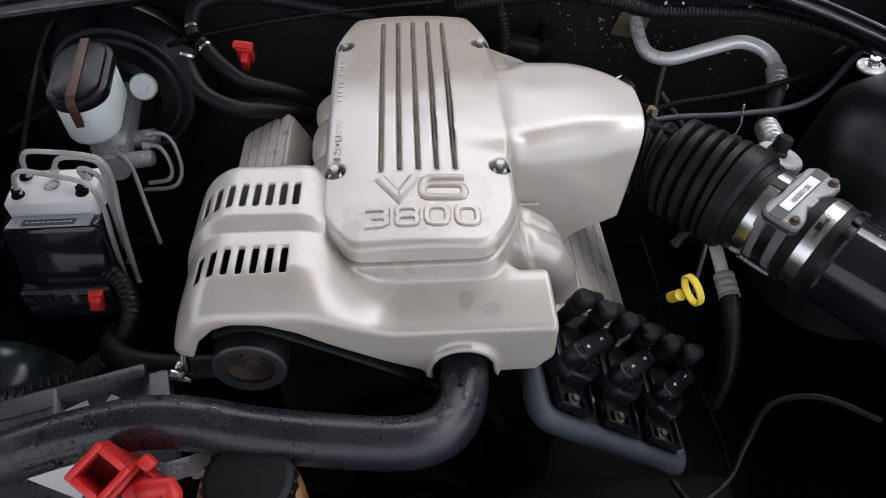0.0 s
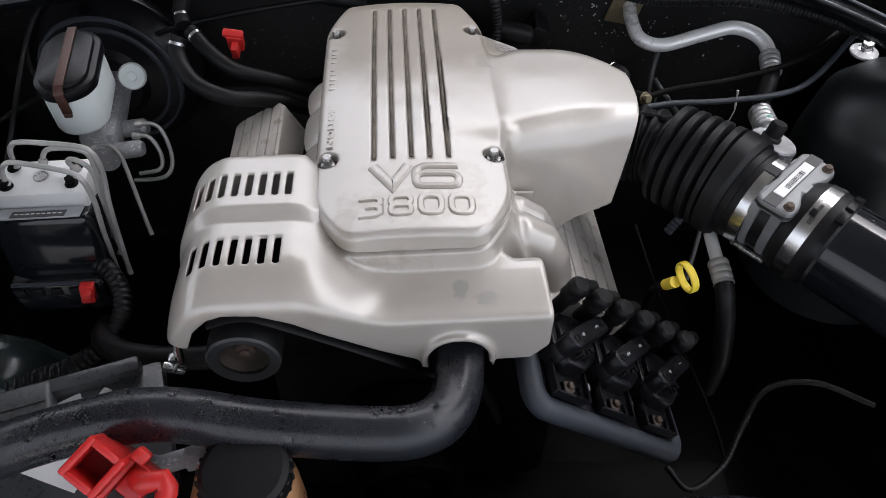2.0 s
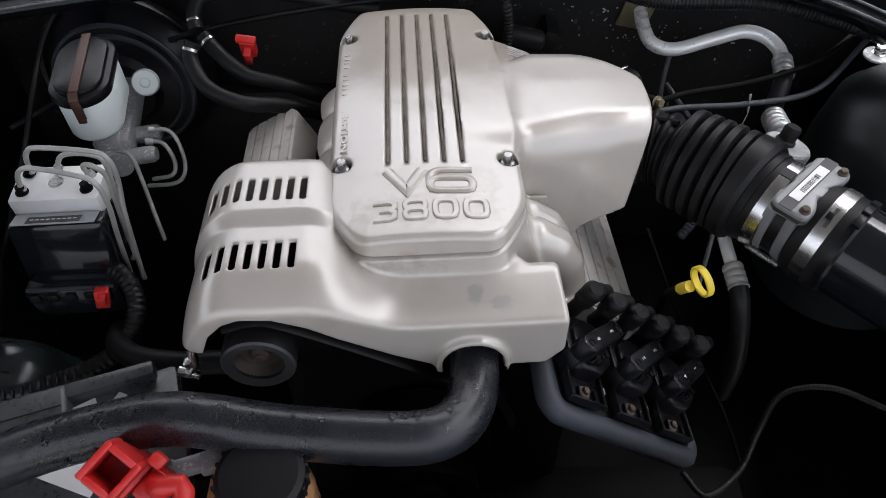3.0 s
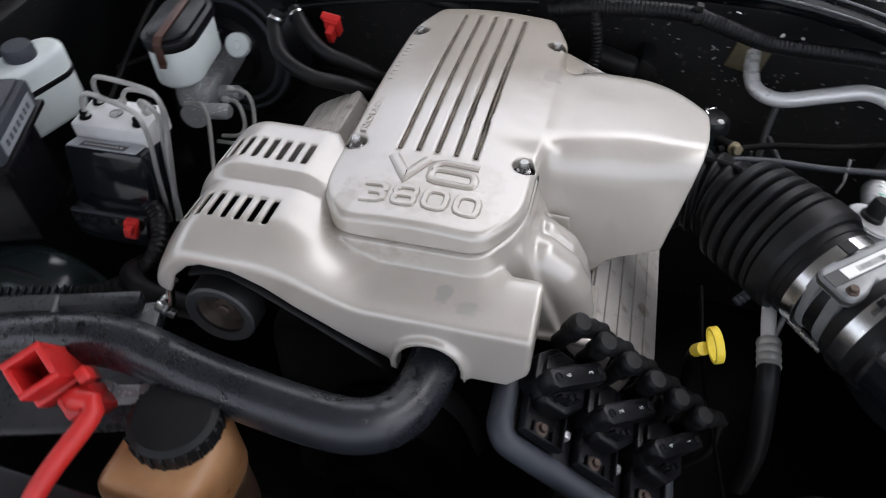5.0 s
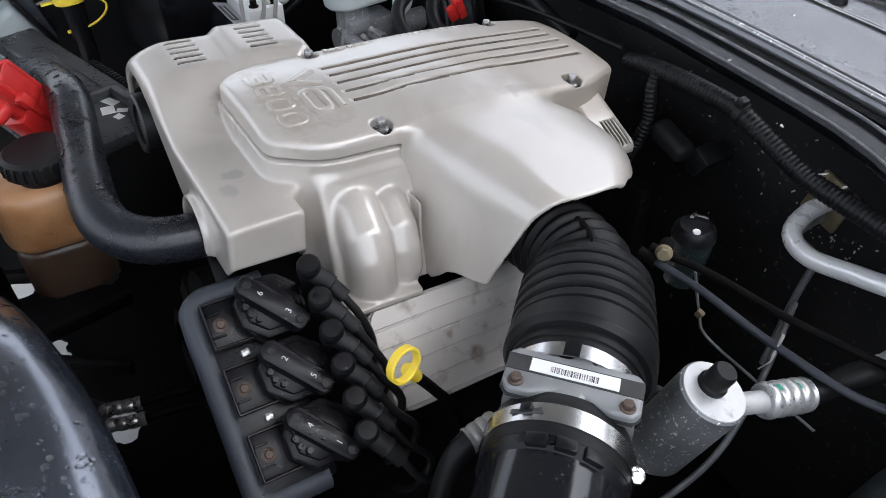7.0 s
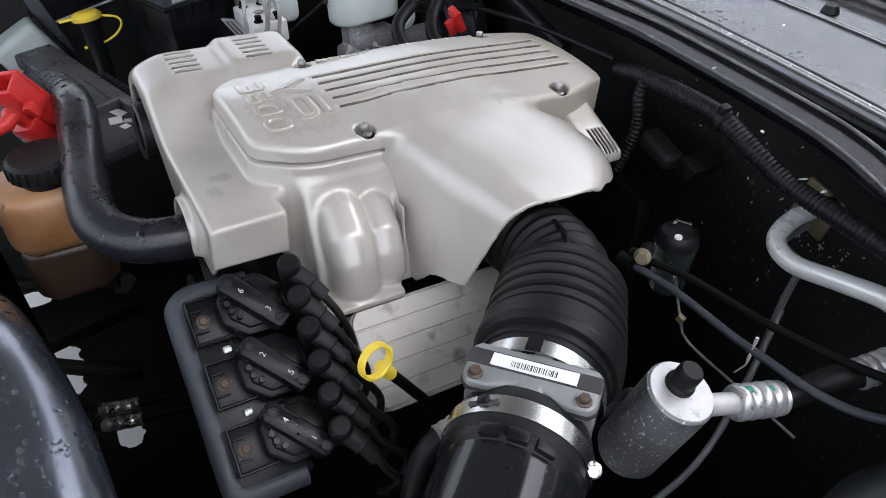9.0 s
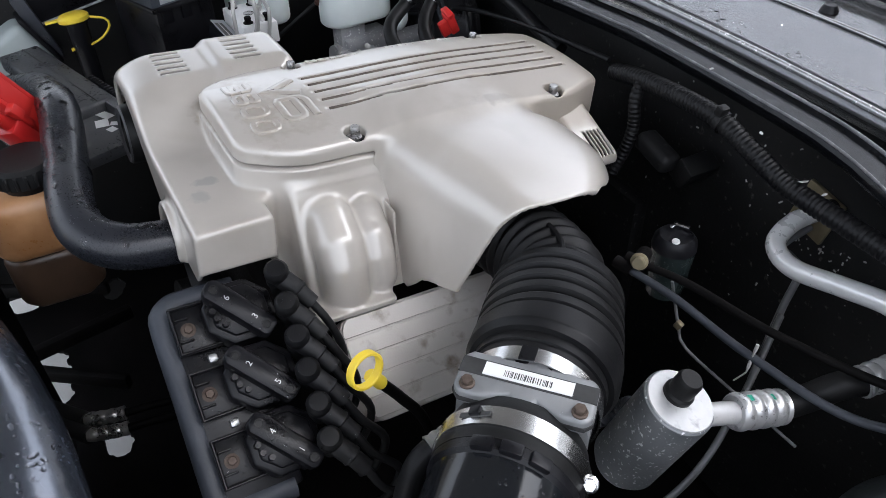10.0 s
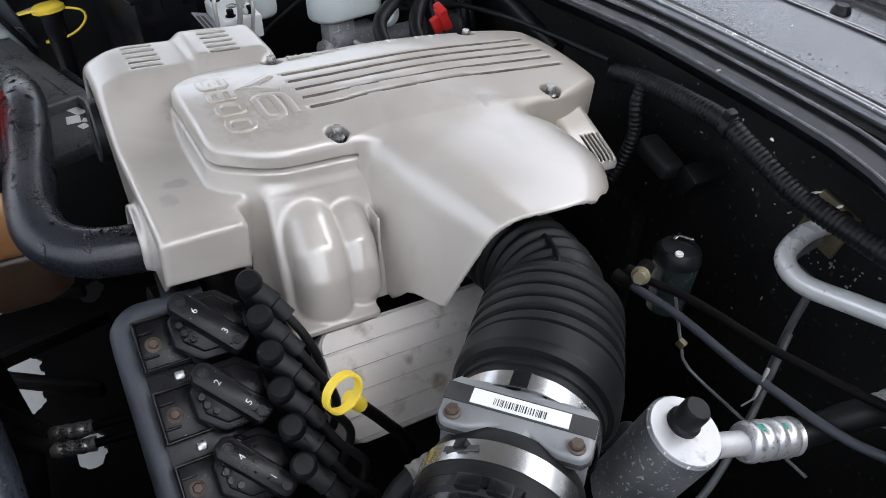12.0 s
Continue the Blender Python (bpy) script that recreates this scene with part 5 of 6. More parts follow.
part("lid_rim", box((0.168, 0.132, 0.008), fm @ pose(0, 0, -0.004), 0.002), "plastic", fuse)
part("lid_crown", box((0.146, 0.111, 0.006), fm @ pose(0, 0, 0.0355), 0.003), "plastic_grey", fuse)
tag = part("label", box((0.0008, 0.095, 0.020), fm @ pose(0.0804, 0, 0.013)), "label_grey", fuse, "pale grey label with unreadable print")
for k in range(7):
    part("print", box((0.0004, 0.006, 0.008), fm @ pose(0.0809, -0.035 + 0.0115 * k, 0.013)), "plastic_grey", tag)

neck_bottle = thing("expansion_bottle", (-0.60, 0.66, 0.78), "pale milky plastic bottle with a black lid behind the fuse box", "bottle")
part("bottle", prism(capsule((-0.640, 0.635), (-0.625, 0.690), 0.028, 12), 0.80, 0.905, Matrix(), 0.010, 3, True), "bottle", neck_bottle)
part("band", prism(capsule((-0.640, 0.635), (-0.625, 0.690), 0.0295, 12), 0.862, 0.870, Matrix(), 0.001, 1), "plastic", neck_bottle, "black strap round the bottle")
part("lid", lathe([(0, 0.018), (0.018, 0.017), (0.021, 0.012), (0.021, 0.0), (0, 0.0)], pose(-0.632, 0.662, 0.905), 28), "plastic_grey", neck_bottle)

tank = thing("washer_bottle", (-0.51, 0.43, 0.70), "dark glossy washer bottle below the fuse box", "bottle")
part("bottle", sweep([(-0.66, 0.44, 0.66), (-0.62, 0.45, 0.70), (-0.57, 0.455, 0.715), (-0.52, 0.46, 0.70), (-0.49, 0.47, 0.64)], 0.045, 28, 0.01, flat=0.7), "teal", tank)
part("seam", sweep([(-0.66, 0.43, 0.695), (-0.62, 0.436, 0.735), (-0.57, 0.44, 0.748), (-0.52, 0.446, 0.733)], 0.003, 8, 0.01), "plastic", tank)

# ---------------------------------------------------------------- firewall hoses on the booster's side
vac = thing("vacuum_valve", (-0.43, 0.86, 0.82), "white round check valve in the brake booster", "valve")
vm = frame_on((-0.428, 0.850, 0.842), (0.25, -0.85, 0.55))
part("disc", lathe([(0, 0.006), (0.006, 0.006), (0.007, 0.004), (0.010, 0.004), (0.017, 0.004), (0.019, 0.001), (0.019, -0.006), (0, -0.006)], vm, 36), "bottle", vac)
for run in ([(-0.340, 0.842, 0.913), (-0.345, 0.828, 0.898), (-0.319, 0.790, 0.88), (-0.276, 0.780, 0.862), (-0.236, 0.800, 0.842), (-0.20, 0.82, 0.815), (-0.16, 0.86, 0.76), (-0.13, 0.89, 0.68)],
            [(-0.335, 0.872, 0.902), (-0.303, 0.842, 0.885), (-0.274, 0.830, 0.868), (-0.238, 0.838, 0.85), (-0.20, 0.85, 0.825), (-0.15, 0.88, 0.77), (-0.12, 0.91, 0.69)],
            [(-0.345, 0.880, 0.905), (-0.352, 0.905, 0.915), (-0.34, 0.935, 0.925), (-0.27, 0.95, 0.925), (-0.10, 0.955, 0.89)]):
    ob = thing("heater_hose", run[0], "dull black rubber heater hose near the firewall", "hose", "heater hoses")
    part("hose", sweep(run, 0.0105, 18), "rubber_dull", ob)
    c = spline(run, 0.01)
    part("clamp", lathe([(0.0108, -0.002), (0.0118, -0.002), (0.0118, 0.002), (0.0108, 0.002), (0.0108, -0.002)], frame_on(c[1], c[2] - c[0]), 28), "steel", ob, "bright wire hose clamp")
clip = thing("red_clip", (-0.277, 0.873, 0.87), "red plastic connector lock near the firewall", "connector")
part("clip", merge(box((0.022, 0.014, 0.034), pose(-0.277, 0.873, 0.885, 25, 8, 0), 0.003), box((0.028, 0.012, 0.008), pose(-0.277, 0.868, 0.90, 25, 8, 0), 0.003), box((0.010, 0.02, 0.026), pose(-0.277, 0.865, 0.878, 25, 8, 0), 0.002)), "red", clip)

# ---------------------------------------------------------------- front left: reservoir, battery clamp, stickers
ps = thing("coolant_reservoir", (-0.16, 0.24, 0.65), "stained amber plastic reservoir with a ribbed black cap", "reservoir")
part("tank", prism([(-0.222, 0.190), (-0.145, 0.190), (-0.125, 0.212), (-0.125, 0.278), (-0.15, 0.302), (-0.222, 0.295)], 0.768, 0.854, Matrix(), 0.018, 4), "amber", ps)
part("lower_tank", prism([(-0.218, 0.195), (-0.147, 0.195), (-0.129, 0.215), (-0.129, 0.275), (-0.152, 0.298), (-0.218, 0.291)], 0.695, 0.772, Matrix(), 0.010, 3), "amber_dark", ps, "darker brown lower half")
part("cap", merge(lathe([(0, 0.022), (0.034, 0.022), (0.039, 0.018), (0.040, 0.0), (0.032, -0.004), (0.030, -0.012), (0, -0.012)], pose(-0.166, 0.258, 0.866), 48)), "rubber_dull", ps, "ribbed black screw cap")
for k in range(24):
    a = 2 * math.pi * k / 24
    part("grip", box((0.004, 0.004, 0.017), pose(-0.166 + 0.0398 * math.cos(a), 0.258 + 0.0398 * math.sin(a), 0.8755, 0, 0, math.degrees(a)), 0.001, 1), "rubber_dull", ps)

bat = thing("battery_connector", (-0.26, 0.24, 0.88), "red plastic terminal clamp with an open loop on a red cable", "connector")
bm0 = frame_on((-0.272, 0.240, 0.936), (0.26, -0.44, 0.86)) @ pose(0, 0, 0, 0, 0, 24)


def sleeve(m, w, h, depth, wall):
    """An open rectangular sleeve, its mouth in the xy plane of m."""
    return merge(*[box((a, b, depth), m @ pose(x, y, -depth / 2), 0.0022) for a, b, x, y in
                   ((w, wall, 0, (h - wall) / 2), (w, wall, 0, (wall - h) / 2), (wall, h - 2 * wall + 0.002, (w - wall) / 2, 0), (wall, h - 2 * wall + 0.002, (wall - w) / 2, 0))])


part("sleeve", sleeve(bm0, 0.036, 0.036, 0.060, 0.0065), "red", bat)
part("body", merge(box((0.038, 0.034, 0.050), bm0 @ pose(0, 0, -0.080), 0.004), box((0.044, 0.010, 0.03), bm0 @ pose(0, -0.017, -0.05), 0.003)), "red", bat)
low = bm0 @ pose(0.006, -0.034, -0.030)
part("latch", merge(box((0.030, 0.024, 0.07), low @ pose(0, 0, -0.045), 0.004), box((0.012, 0.014, 0.02), low @ pose(0.020, 0.012, 0.0), 0.003)), "red", bat, "lower red latch sleeve")
part("cable", sweep([low @ Vector((0.004, 0.004, -0.02)), low @ Vector((0.006, -0.004, 0.016)), low @ Vector((0.016, -0.022, 0.022)), (-0.240, 0.155, 0.872), (-0.228, 0.09, 0.81)], 0.0088, 16), "red", bat)

rad = thing("radiator_cover", (-0.2, 0.17, 0.78), "black plastic radiator top panel with a yellow sticker", "panel")
rp = pose(-0.155, 0.125, 0.853, 0, 0, 0)
part("panel", box((0.34, 0.12, 0.022), rp, 0.006), "plastic", rad)
part("sticker", box((0.165, 0.026, 0.0008), rp @ pose(0.062, 0.037, 0.0115)), "sticker_y", rad, "yellow warning sticker with fine print")
for sy in (0.0268, 0.0472):
    part("border", box((0.158, 0.0007, 0.0003), rp @ pose(0.062, sy, 0.0121)), "ink", rad)
random.seed(12)
for row in range(5):
    x = -0.012
    while x < 0.135:
        w_ = random.uniform(0.006, 0.018)
        part("print", box((w_, 0.0011, 0.0003), rp @ pose(x + w_ / 2, 0.0455 - 0.0042 * row, 0.0121)), "print_y", rad)
        x += w_ + 0.003

wash = thing("filler_cap", (-0.64, 0.36, 0.72), "yellow filler cap with a loop on a black neck", "filler cap")
part("neck", lathe([(0.014, -0.14), (0.0165, -0.02), (0.0165, -0.004), (0.019, -0.004), (0.019, 0.0), (0, 0.0)], pose(-0.640, 0.360, 0.860), 28), "plastic", wash)
part("cap", merge(lathe([(0, 0.008), (0.020, 0.007), (0.025, 0.003), (0.025, -0.003), (0.022, -0.005), (0, -0.005)], pose(-0.640, 0.358, 0.865, 4, -6), 32), box((0.014, 0.026, 0.003), pose(-0.642, 0.327, 0.864, 4, -6), 0.001)), "yellow", wash)
part("loop", sweep([(-0.630, 0.383, 0.866), (-0.622, 0.404, 0.862), (-0.620, 0.408, 0.850), (-0.624, 0.394, 0.832), (-0.632, 0.368, 0.818), (-0.640, 0.350, 0.814)], 0.0020, 10), "yellow", wash)
part("strap_end", box((0.008, 0.014, 0.004), pose(-0.641, 0.346, 0.8135, 10, 0, 0), 0.001), "yellow", wash)
# ---------------------------------------------------------------- smaller things round the engine
def simple_tube(name, run, r, mat, label, category, group="", rf=None, step=0.008, seg=12):
    ob = thing(name, run[0], label, category, group)
    part("tube", sweep(run, r, seg, step, rf), mat, ob)
    return ob


ribbed = lambda d: 1.0 + 0.10 * math.sin(2 * math.pi * d / 0.006)
simple_tube("wire_conduit", [(0.26, 0.335, 0.70), (0.285, 0.312, 0.69), (0.329, 0.34, 0.69), (0.357, 0.38, 0.70), (0.401, 0.431, 0.70), (0.47, 0.445, 0.69), (0.55, 0.43, 0.66)], 0.0037, "rubber_dull", "thin corrugated wire conduit looping below the coils", "wire conduit", rf=ribbed, step=0.0018)
simple_tube("metal_rod", [(0.287, 0.695, 0.70), (0.299, 0.557, 0.70), (0.333, 0.417, 0.68), (0.345, 0.36, 0.66)], 0.0025, "dark", "thin dark metal tube beside the dipstick", "pipe")
simple_tube("corrugated_hose", [(-0.435, 0.56, 0.80), (-0.39, 0.54, 0.80), (-0.368, 0.505, 0.785), (-0.375, 0.465, 0.77), (-0.41, 0.435, 0.76), (-0.46, 0.42, 0.75)], 0.0105, "rubber_dull", "black corrugated hose beside the brake unit", "hose", rf=lambda d: 1.0 + 0.07 * math.sin(2 * math.pi * d / 0.007), step=0.002, seg=16)
simple_tube("lower_hose", [(-0.40, 0.50, 0.74), (-0.38, 0.458, 0.775), (-0.35, 0.435, 0.785), (-0.297, 0.424, 0.79), (-0.24, 0.42, 0.80)], 0.0135, "rubber_dull", "dull black rubber hose below the engine cover", "hose", seg=18)

pin = thing("bright_lever", (-0.262, 0.392, 0.83), "small bright metal lever under the cover", "lever")
part("lever", merge(sweep([(-0.254, 0.400, 0.874), (-0.259, 0.394, 0.862), (-0.258, 0.388, 0.850), (-0.266, 0.384, 0.838)], 0.0048, 10), box((0.024, 0.008, 0.010), pose(-0.266, 0.384, 0.838, 0, 25, 0), 0.002), box((0.010, 0.010, 0.014), pose(-0.262, 0.388, 0.850, 0, -20, 0), 0.002)), "steel", pin)

shroud = thing("fan_shroud", (-0.42, 0.35, 0.78), "black ribbed plastic radiator shroud with torn white stickers", "fan shroud")
sm = pose(-0.472, 0.318, 0.818, 0, 0, 19)
part("beam", box((0.27, 0.064, 0.026), sm @ pose(-0.040, 0, 0), 0.006, 3), "shroud", shroud)
part("edge", box((0.26, 0.0022, 0.004), sm @ pose(-0.040, 0.006, 0.0125), 0.0008, 1), "ink", shroud, "black groove along the shroud")
part("lower_panel", box((0.34, 0.15, 0.02), sm @ pose(0.03, -0.046, -0.014), 0.006), "shroud", shroud)
part("end_rail", box((0.10, 0.018, 0.020), sm @ pose(0.130, 0.023, 0.001), 0.004), "shroud", shroud)
for k in range(12):
    part("tooth", box((0.0025, 0.010, 0.007), sm @ pose(0.010 + 0.0085 * k, 0.036, 0.012), 0.001, 1), "plastic", shroud)
for sx, sy, w_, h_, r_ in ((0.104, 0.004, 0.030, 0.014, 12), (0.126, -0.010, 0.022, 0.018, -20), (0.140, 0.004, 0.015, 0.010, 50), (0.152, -0.008, 0.013, 0.011, 10)):
    part("sticker", box((w_, h_, 0.0006), sm @ pose(sx, sy, -0.0036, 0, 0, r_)), "sticker_w", shroud, "torn white sticker")
part("sticker", box((0.160, 0.030, 0.0006), sm @ pose(0.054, -0.032, -0.0036, 0, 0, -38)), "sticker_w", shroud, "white printed sticker under the hose")
part("print", letters("STATEMENT", 0.007, sm @ pose(0.014, 0.004, -0.0031, 0, 0, -38), 0.0001, 1.0, 0), "ink", shroud, "printed word STATEMENT")

term = thing("cable_clamp", (-0.285, 0.295, 0.84), "dirty metal cable clamp beneath the hose", "clamp")
part("clamp", merge(box((0.045, 0.016, 0.014), pose(-0.250, 0.284, 0.838, 0, 0, 18), 0.003), hexbolt(pose(-0.262, 0.281, 0.844), 0.007, 0.009), box((0.02, 0.02, 0.02), pose(-0.225, 0.290, 0.838, 10, 20, 30), 0.004)), "alu", term)

fit = thing("pipe_fitting", (0.34, 0.56, 0.78), "bare metal pipe stub with a crimped sleeve below the flow meter", "pipe fitting")
part("stub", sweep([(0.342, 0.60, 0.80), (0.341, 0.575, 0.80), (0.342, 0.55, 0.797)], 0.008, 18), "alu_pipe", fit)
part("sleeve", sweep([(0.342, 0.553, 0.797), (0.343, 0.54, 0.795), (0.344, 0.522, 0.792)], 0.0125, 20, 0.001, lambda d: 0.92 + 0.1 * abs(math.sin(math.pi * d / 0.009))), "zinc", fit)
part("hose", sweep([(0.344, 0.525, 0.792), (0.346, 0.508, 0.780), (0.352, 0.492, 0.745), (0.360, 0.480, 0.69), (0.362, 0.475, 0.62)], 0.0115, 18), "rubber_dull", fit)

nut = thing("cable_union", (0.277, 0.786, 0.85), "dull golden hexagon union at the throttle cable", "fitting")
part("nut", hexbolt(frame_on((0.283, 0.79, 0.853), (0.55, -0.75, 0.35)), 0.0070, 0.009, 0.0090), "brass", nut)
part("shank", lathe([(0, 0.0), (0.008, 0.0), (0.008, -0.03), (0, -0.03)], frame_on((0.283, 0.79, 0.853), (0.55, -0.75, 0.35)), 20), "dark", nut)

can = thing("vacuum_canister", (0.255, 0.86, 0.78), "grey green canister with a black top and metal clips", "canister")
part("cup", lathe([(0, -0.06), (0.020, -0.06), (0.024, 0.0), (0.024, 0.004), (0, 0.004)], pose(0.257, 0.864, 0.822), 32), "teal", can)
part("top", lathe([(0, 0.018), (0.018, 0.016), (0.023, 0.010), (0.0245, 0.0), (0, 0.0)], pose(0.257, 0.864, 0.826), 32), "plastic", can)
part("dot", lathe([(0, 0.002), (0.004, 0.002), (0.0045, 0.0), (0, 0.0)], pose(0.267, 0.854, 0.842), 16), "sticker_w", can)
part("clip", merge(box((0.018, 0.004, 0.003), pose(0.252, 0.874, 0.846, 0, 0, 35), 0.001), box((0.004, 0.014, 0.003), pose(0.247, 0.868, 0.846, 0, 0, 20), 0.001)), "steel", can)

simple_tube("small_line", [(0.308, 0.815, 0.835), (0.314, 0.82, 0.808), (0.326, 0.82, 0.784), (0.340, 0.822, 0.764), (0.400, 0.838, 0.746), (0.470, 0.85, 0.735)], 0.0016, "line_grey", "thin metal line with a clip below the cables", "pipe")
part("clip", box((0.008, 0.006, 0.009), pose(0.3255, 0.82, 0.786, 0, 20, 15), 0.001), "brass", bpy.data.objects["small_line"], "small dull clip")
simple_tube("lower_pipe", [(0.35, 0.95, 0.76), (0.40, 0.85, 0.72), (0.42, 0.78, 0.66), (0.40, 0.70, 0.56)], 0.0038, "line_grey", "bent bare aluminium pipe low in the bay", "pipe")
tie = thing("paper_tag", (0.42, 0.812, 0.83), "scrap of pale string caught on a cable", "scrap")
part("scrap", merge(sweep([(0.422, 0.806, 0.818), (0.420, 0.81, 0.835), (0.419, 0.813, 0.848)], 0.0012, 8, 0.004, lambda d: 0.5 + abs(math.sin(d * 170))), sweep([(0.422, 0.806, 0.818), (0.417, 0.800, 0.805)], 0.0008, 6, smooth=False)), "flake", tie)
simple_tube("rear_corrugated_pipe", [(0.080, 0.945, 0.925), (0.085, 0.935, 0.905), (0.09, 0.935, 0.87), (0.088, 0.93, 0.84), (0.08, 0.92, 0.80)], 0.0075, "rubber_dull", "short black corrugated pipe behind the cover", "hose", rf=ribbed, step=0.0018)
rear_plug = thing("wiring_plug", (0.126, 0.96, 0.843), "dusty dark grey wiring plug on the firewall", "connector")
part("body", box((0.060, 0.030, 0.026), pose(0.118, 0.955, 0.843, 0, 14, 0), 0.009, 3), "firewall", rear_plug)
part("bracket", box((0.028, 0.050, 0.034), pose(0.156, 0.985, 0.829, 0, 30, 0), 0.004), "bay", rear_plug)
simple_tube("bay_cable", [(-0.62, 0.80, 0.80), (-0.48, 0.945, 0.815), (-0.366, 0.945, 0.862), (-0.187, 0.945, 0.90), (0.0, 0.96, 0.915)], 0.0042, "rubber_dull", "black bonnet cable along the firewall", "cable")
simple_tube("bay_cable", [(-0.60, 0.60, 0.72), (-0.565, 0.70, 0.81), (-0.557, 0.79, 0.865), (-0.560, 0.88, 0.895), (-0.545, 0.94, 0.915), (-0.52, 1.0, 0.92)], 0.0036, "rubber_dull", "black cable along the inner fender", "cable")
simple_tube("ribbed_conduit", [(0.395, 0.70, 0.80), (0.375, 0.715, 0.775), (0.36, 0.70, 0.74), (0.33, 0.68, 0.70)], 0.0065, "plastic_grey", "grey corrugated wire conduit below the bellows", "wire conduit", rf=ribbed, step=0.0018)

tab = thing("red_lock", (-0.385, 0.50, 0.76), "small red plastic lock on the control box", "connector")
part("lock", merge(box((0.016, 0.012, 0.026), pose(-0.408, 0.512, 0.792, -10, 10, 10), 0.002), box((0.010, 0.016, 0.012), pose(-0.405, 0.506, 0.797, -10, 10, 10), 0.002)), "red", tab)

# windscreen washer jet and wiper on the cowl
jet = thing("washer_jet", (0.108, 1.214, 0.968), "small dark washer jet on the cowl", "washer jet")
part("jet", lathe([(0, 0.010), (0.008, 0.009), (0.011, 0.003), (0.012, 0.0), (0, 0.0)], pose(0.108, 1.214, 0.968), 24), "plastic", jet)

# ---------------------------------------------------------------- pale flakes on the firewall and cowl
random.seed(21)
fl = bmesh.new()
for k in range(90):
    if k < 66:
        c = random.choice(((0.19, 0.88), (0.285, 0.815), (0.34, 0.80), (0.285, 0.825), (0.31, 0.80)))
        p = Vector((c[0] + random.gauss(0, 0.035), 1.0285, c[1] + random.gauss(0, 0.02)))
        q = frame_on(p, (0, -1, 0)) @ pose(0, 0, 0, 0, 0, random.uniform(0, 180))
    else:
        p = Vector((random.uniform(-0.05, 0.55), 1.0285, random.uniform(0.62, 0.90)))
        q = frame_on(p, (0, -1, 0)) @ pose(0, 0, 0, 0, 0, random.uniform(0, 180))
    s = random.uniform(0.0006, 0.0022)
    b = box((s * random.uniform(1, 3), s, 0.0008), q)
    fl = merge(fl, b)
for x, y, z, s in ((0.05, 0.972, 0.9625, 0.004), (0.15, 0.980, 0.961, 0.0045), (0.26, 0.948, 0.9435, 0.004), (0.32, 0.952, 0.9185, 0.005), (0.345, 0.952, 0.918, 0.004), (0.44, 0.946, 0.917, 0.005), (0.40, 1.02, 0.955, 0.003), (0.11, 1.13, 0.967, 0.002)):
    fl = merge(fl, prism([(s * random.uniform(0.5, 1.3) * math.cos(a), 0.55 * s * random.uniform(0.5, 1.3) * math.sin(a)) for a in (0.2, 1.4, 2.6, 3.9, 5.2)], 0, 0.0006, pose(x, y, z, random.uniform(-20, 20), 0, random.uniform(0, 180))))
tagged(part("flakes", fl, "flake", None, "", False), "scattered pale paint flakes on the black firewall", "flakes", kind="stuff")

# ---------------------------------------------------------------- water drops
def drops(name, spots, label):
    """Flattened drops standing on a surface: place, normal, size."""
    verts, faces = [], []
    for p, n, s in spots:
        m = frame_on(p, n, (0.3, 0.9, 0.1)) @ pose(0, 0, 0, 0, 0, random.uniform(0, 360)) @ Matrix.Diagonal((s * random.uniform(1, 1.9), s, s * 0.32, 1))
        base = len(verts)
        for r, h in ((1.0, -0.2), (0.92, 0.35), (0.6, 0.8)):
            verts += [m @ Vector((r * math.cos(k * math.pi / 4), r * math.sin(k * math.pi / 4), h)) for k in range(8)]
        verts.append(m @ Vector((0, 0, 1)))
        for a in (0, 8):
            faces += [(base + a + k, base + a + (k + 1) % 8, base + a + 8 + (k + 1) % 8, base + a + 8 + k) for k in range(8)]
        faces += [(base + 16 + k, base + 16 + (k + 1) % 8, base + 24) for k in range(8)]
    me = bpy.data.meshes.new(name)
    me.from_pydata(verts, [], faces)
    me.polygons.foreach_set("use_smooth", np.ones(len(faces), bool))
    me.materials.append(M["water"])
    return tagged(new(name, me), label, "water drops", kind="stuff")


random.seed(33)
line = spline(HOSE, 0.006)
spots = []
for k in range(320):
    i = random.randrange(8, len(line) - 2)
    t = (line[i + 1] - line[i - 1]).normalized()
    side_ = t.cross(Vector((0, 0, 1))).normalized()
    up_ = side_.cross(t)
    a = random.gauss(0, 0.75)
    n = (up_ * math.cos(a) + side_ * math.sin(a)).normalized()
    spots.append((line[i] + n * 0.0245, n, 0.0009 + 0.0042 * random.random() ** 3))
drops("hose_drops", spots, "clear rain drops on the radiator hose")
dg = bpy.context.evaluated_depsgraph_get()
spots = []
for k in range(2400):
    x, y = random.uniform(-0.12, 0.42), random.uniform(0.02, 0.27)
    hit, p, n, _, ob, _ = scene.ray_cast(dg, Vector((x, y, 1.0)), Vector((0, 0, -1)), distance=0.4)
    if hit and ob.name.startswith("shell"):
        spots.append((p, n, 0.0007 + 0.0026 * random.random() ** 3.5))
drops("inlet_drops", spots, "clear rain drops on the glossy air inlet")

# ---------------------------------------------------------------- clamp screw, cable tie, stud
part("clamp_screw", merge(hexbolt(frame_on((0.472, 0.587, 0.868), (0.5, -0.4, 0.75)), 0.0052, 0.010, 0.007), box((0.012, 0.010, 0.008), frame_on((0.470, 0.589, 0.863), (0.5, -0.4, 0.75)), 0.002)), "steel", maf, "bright clamp screw")
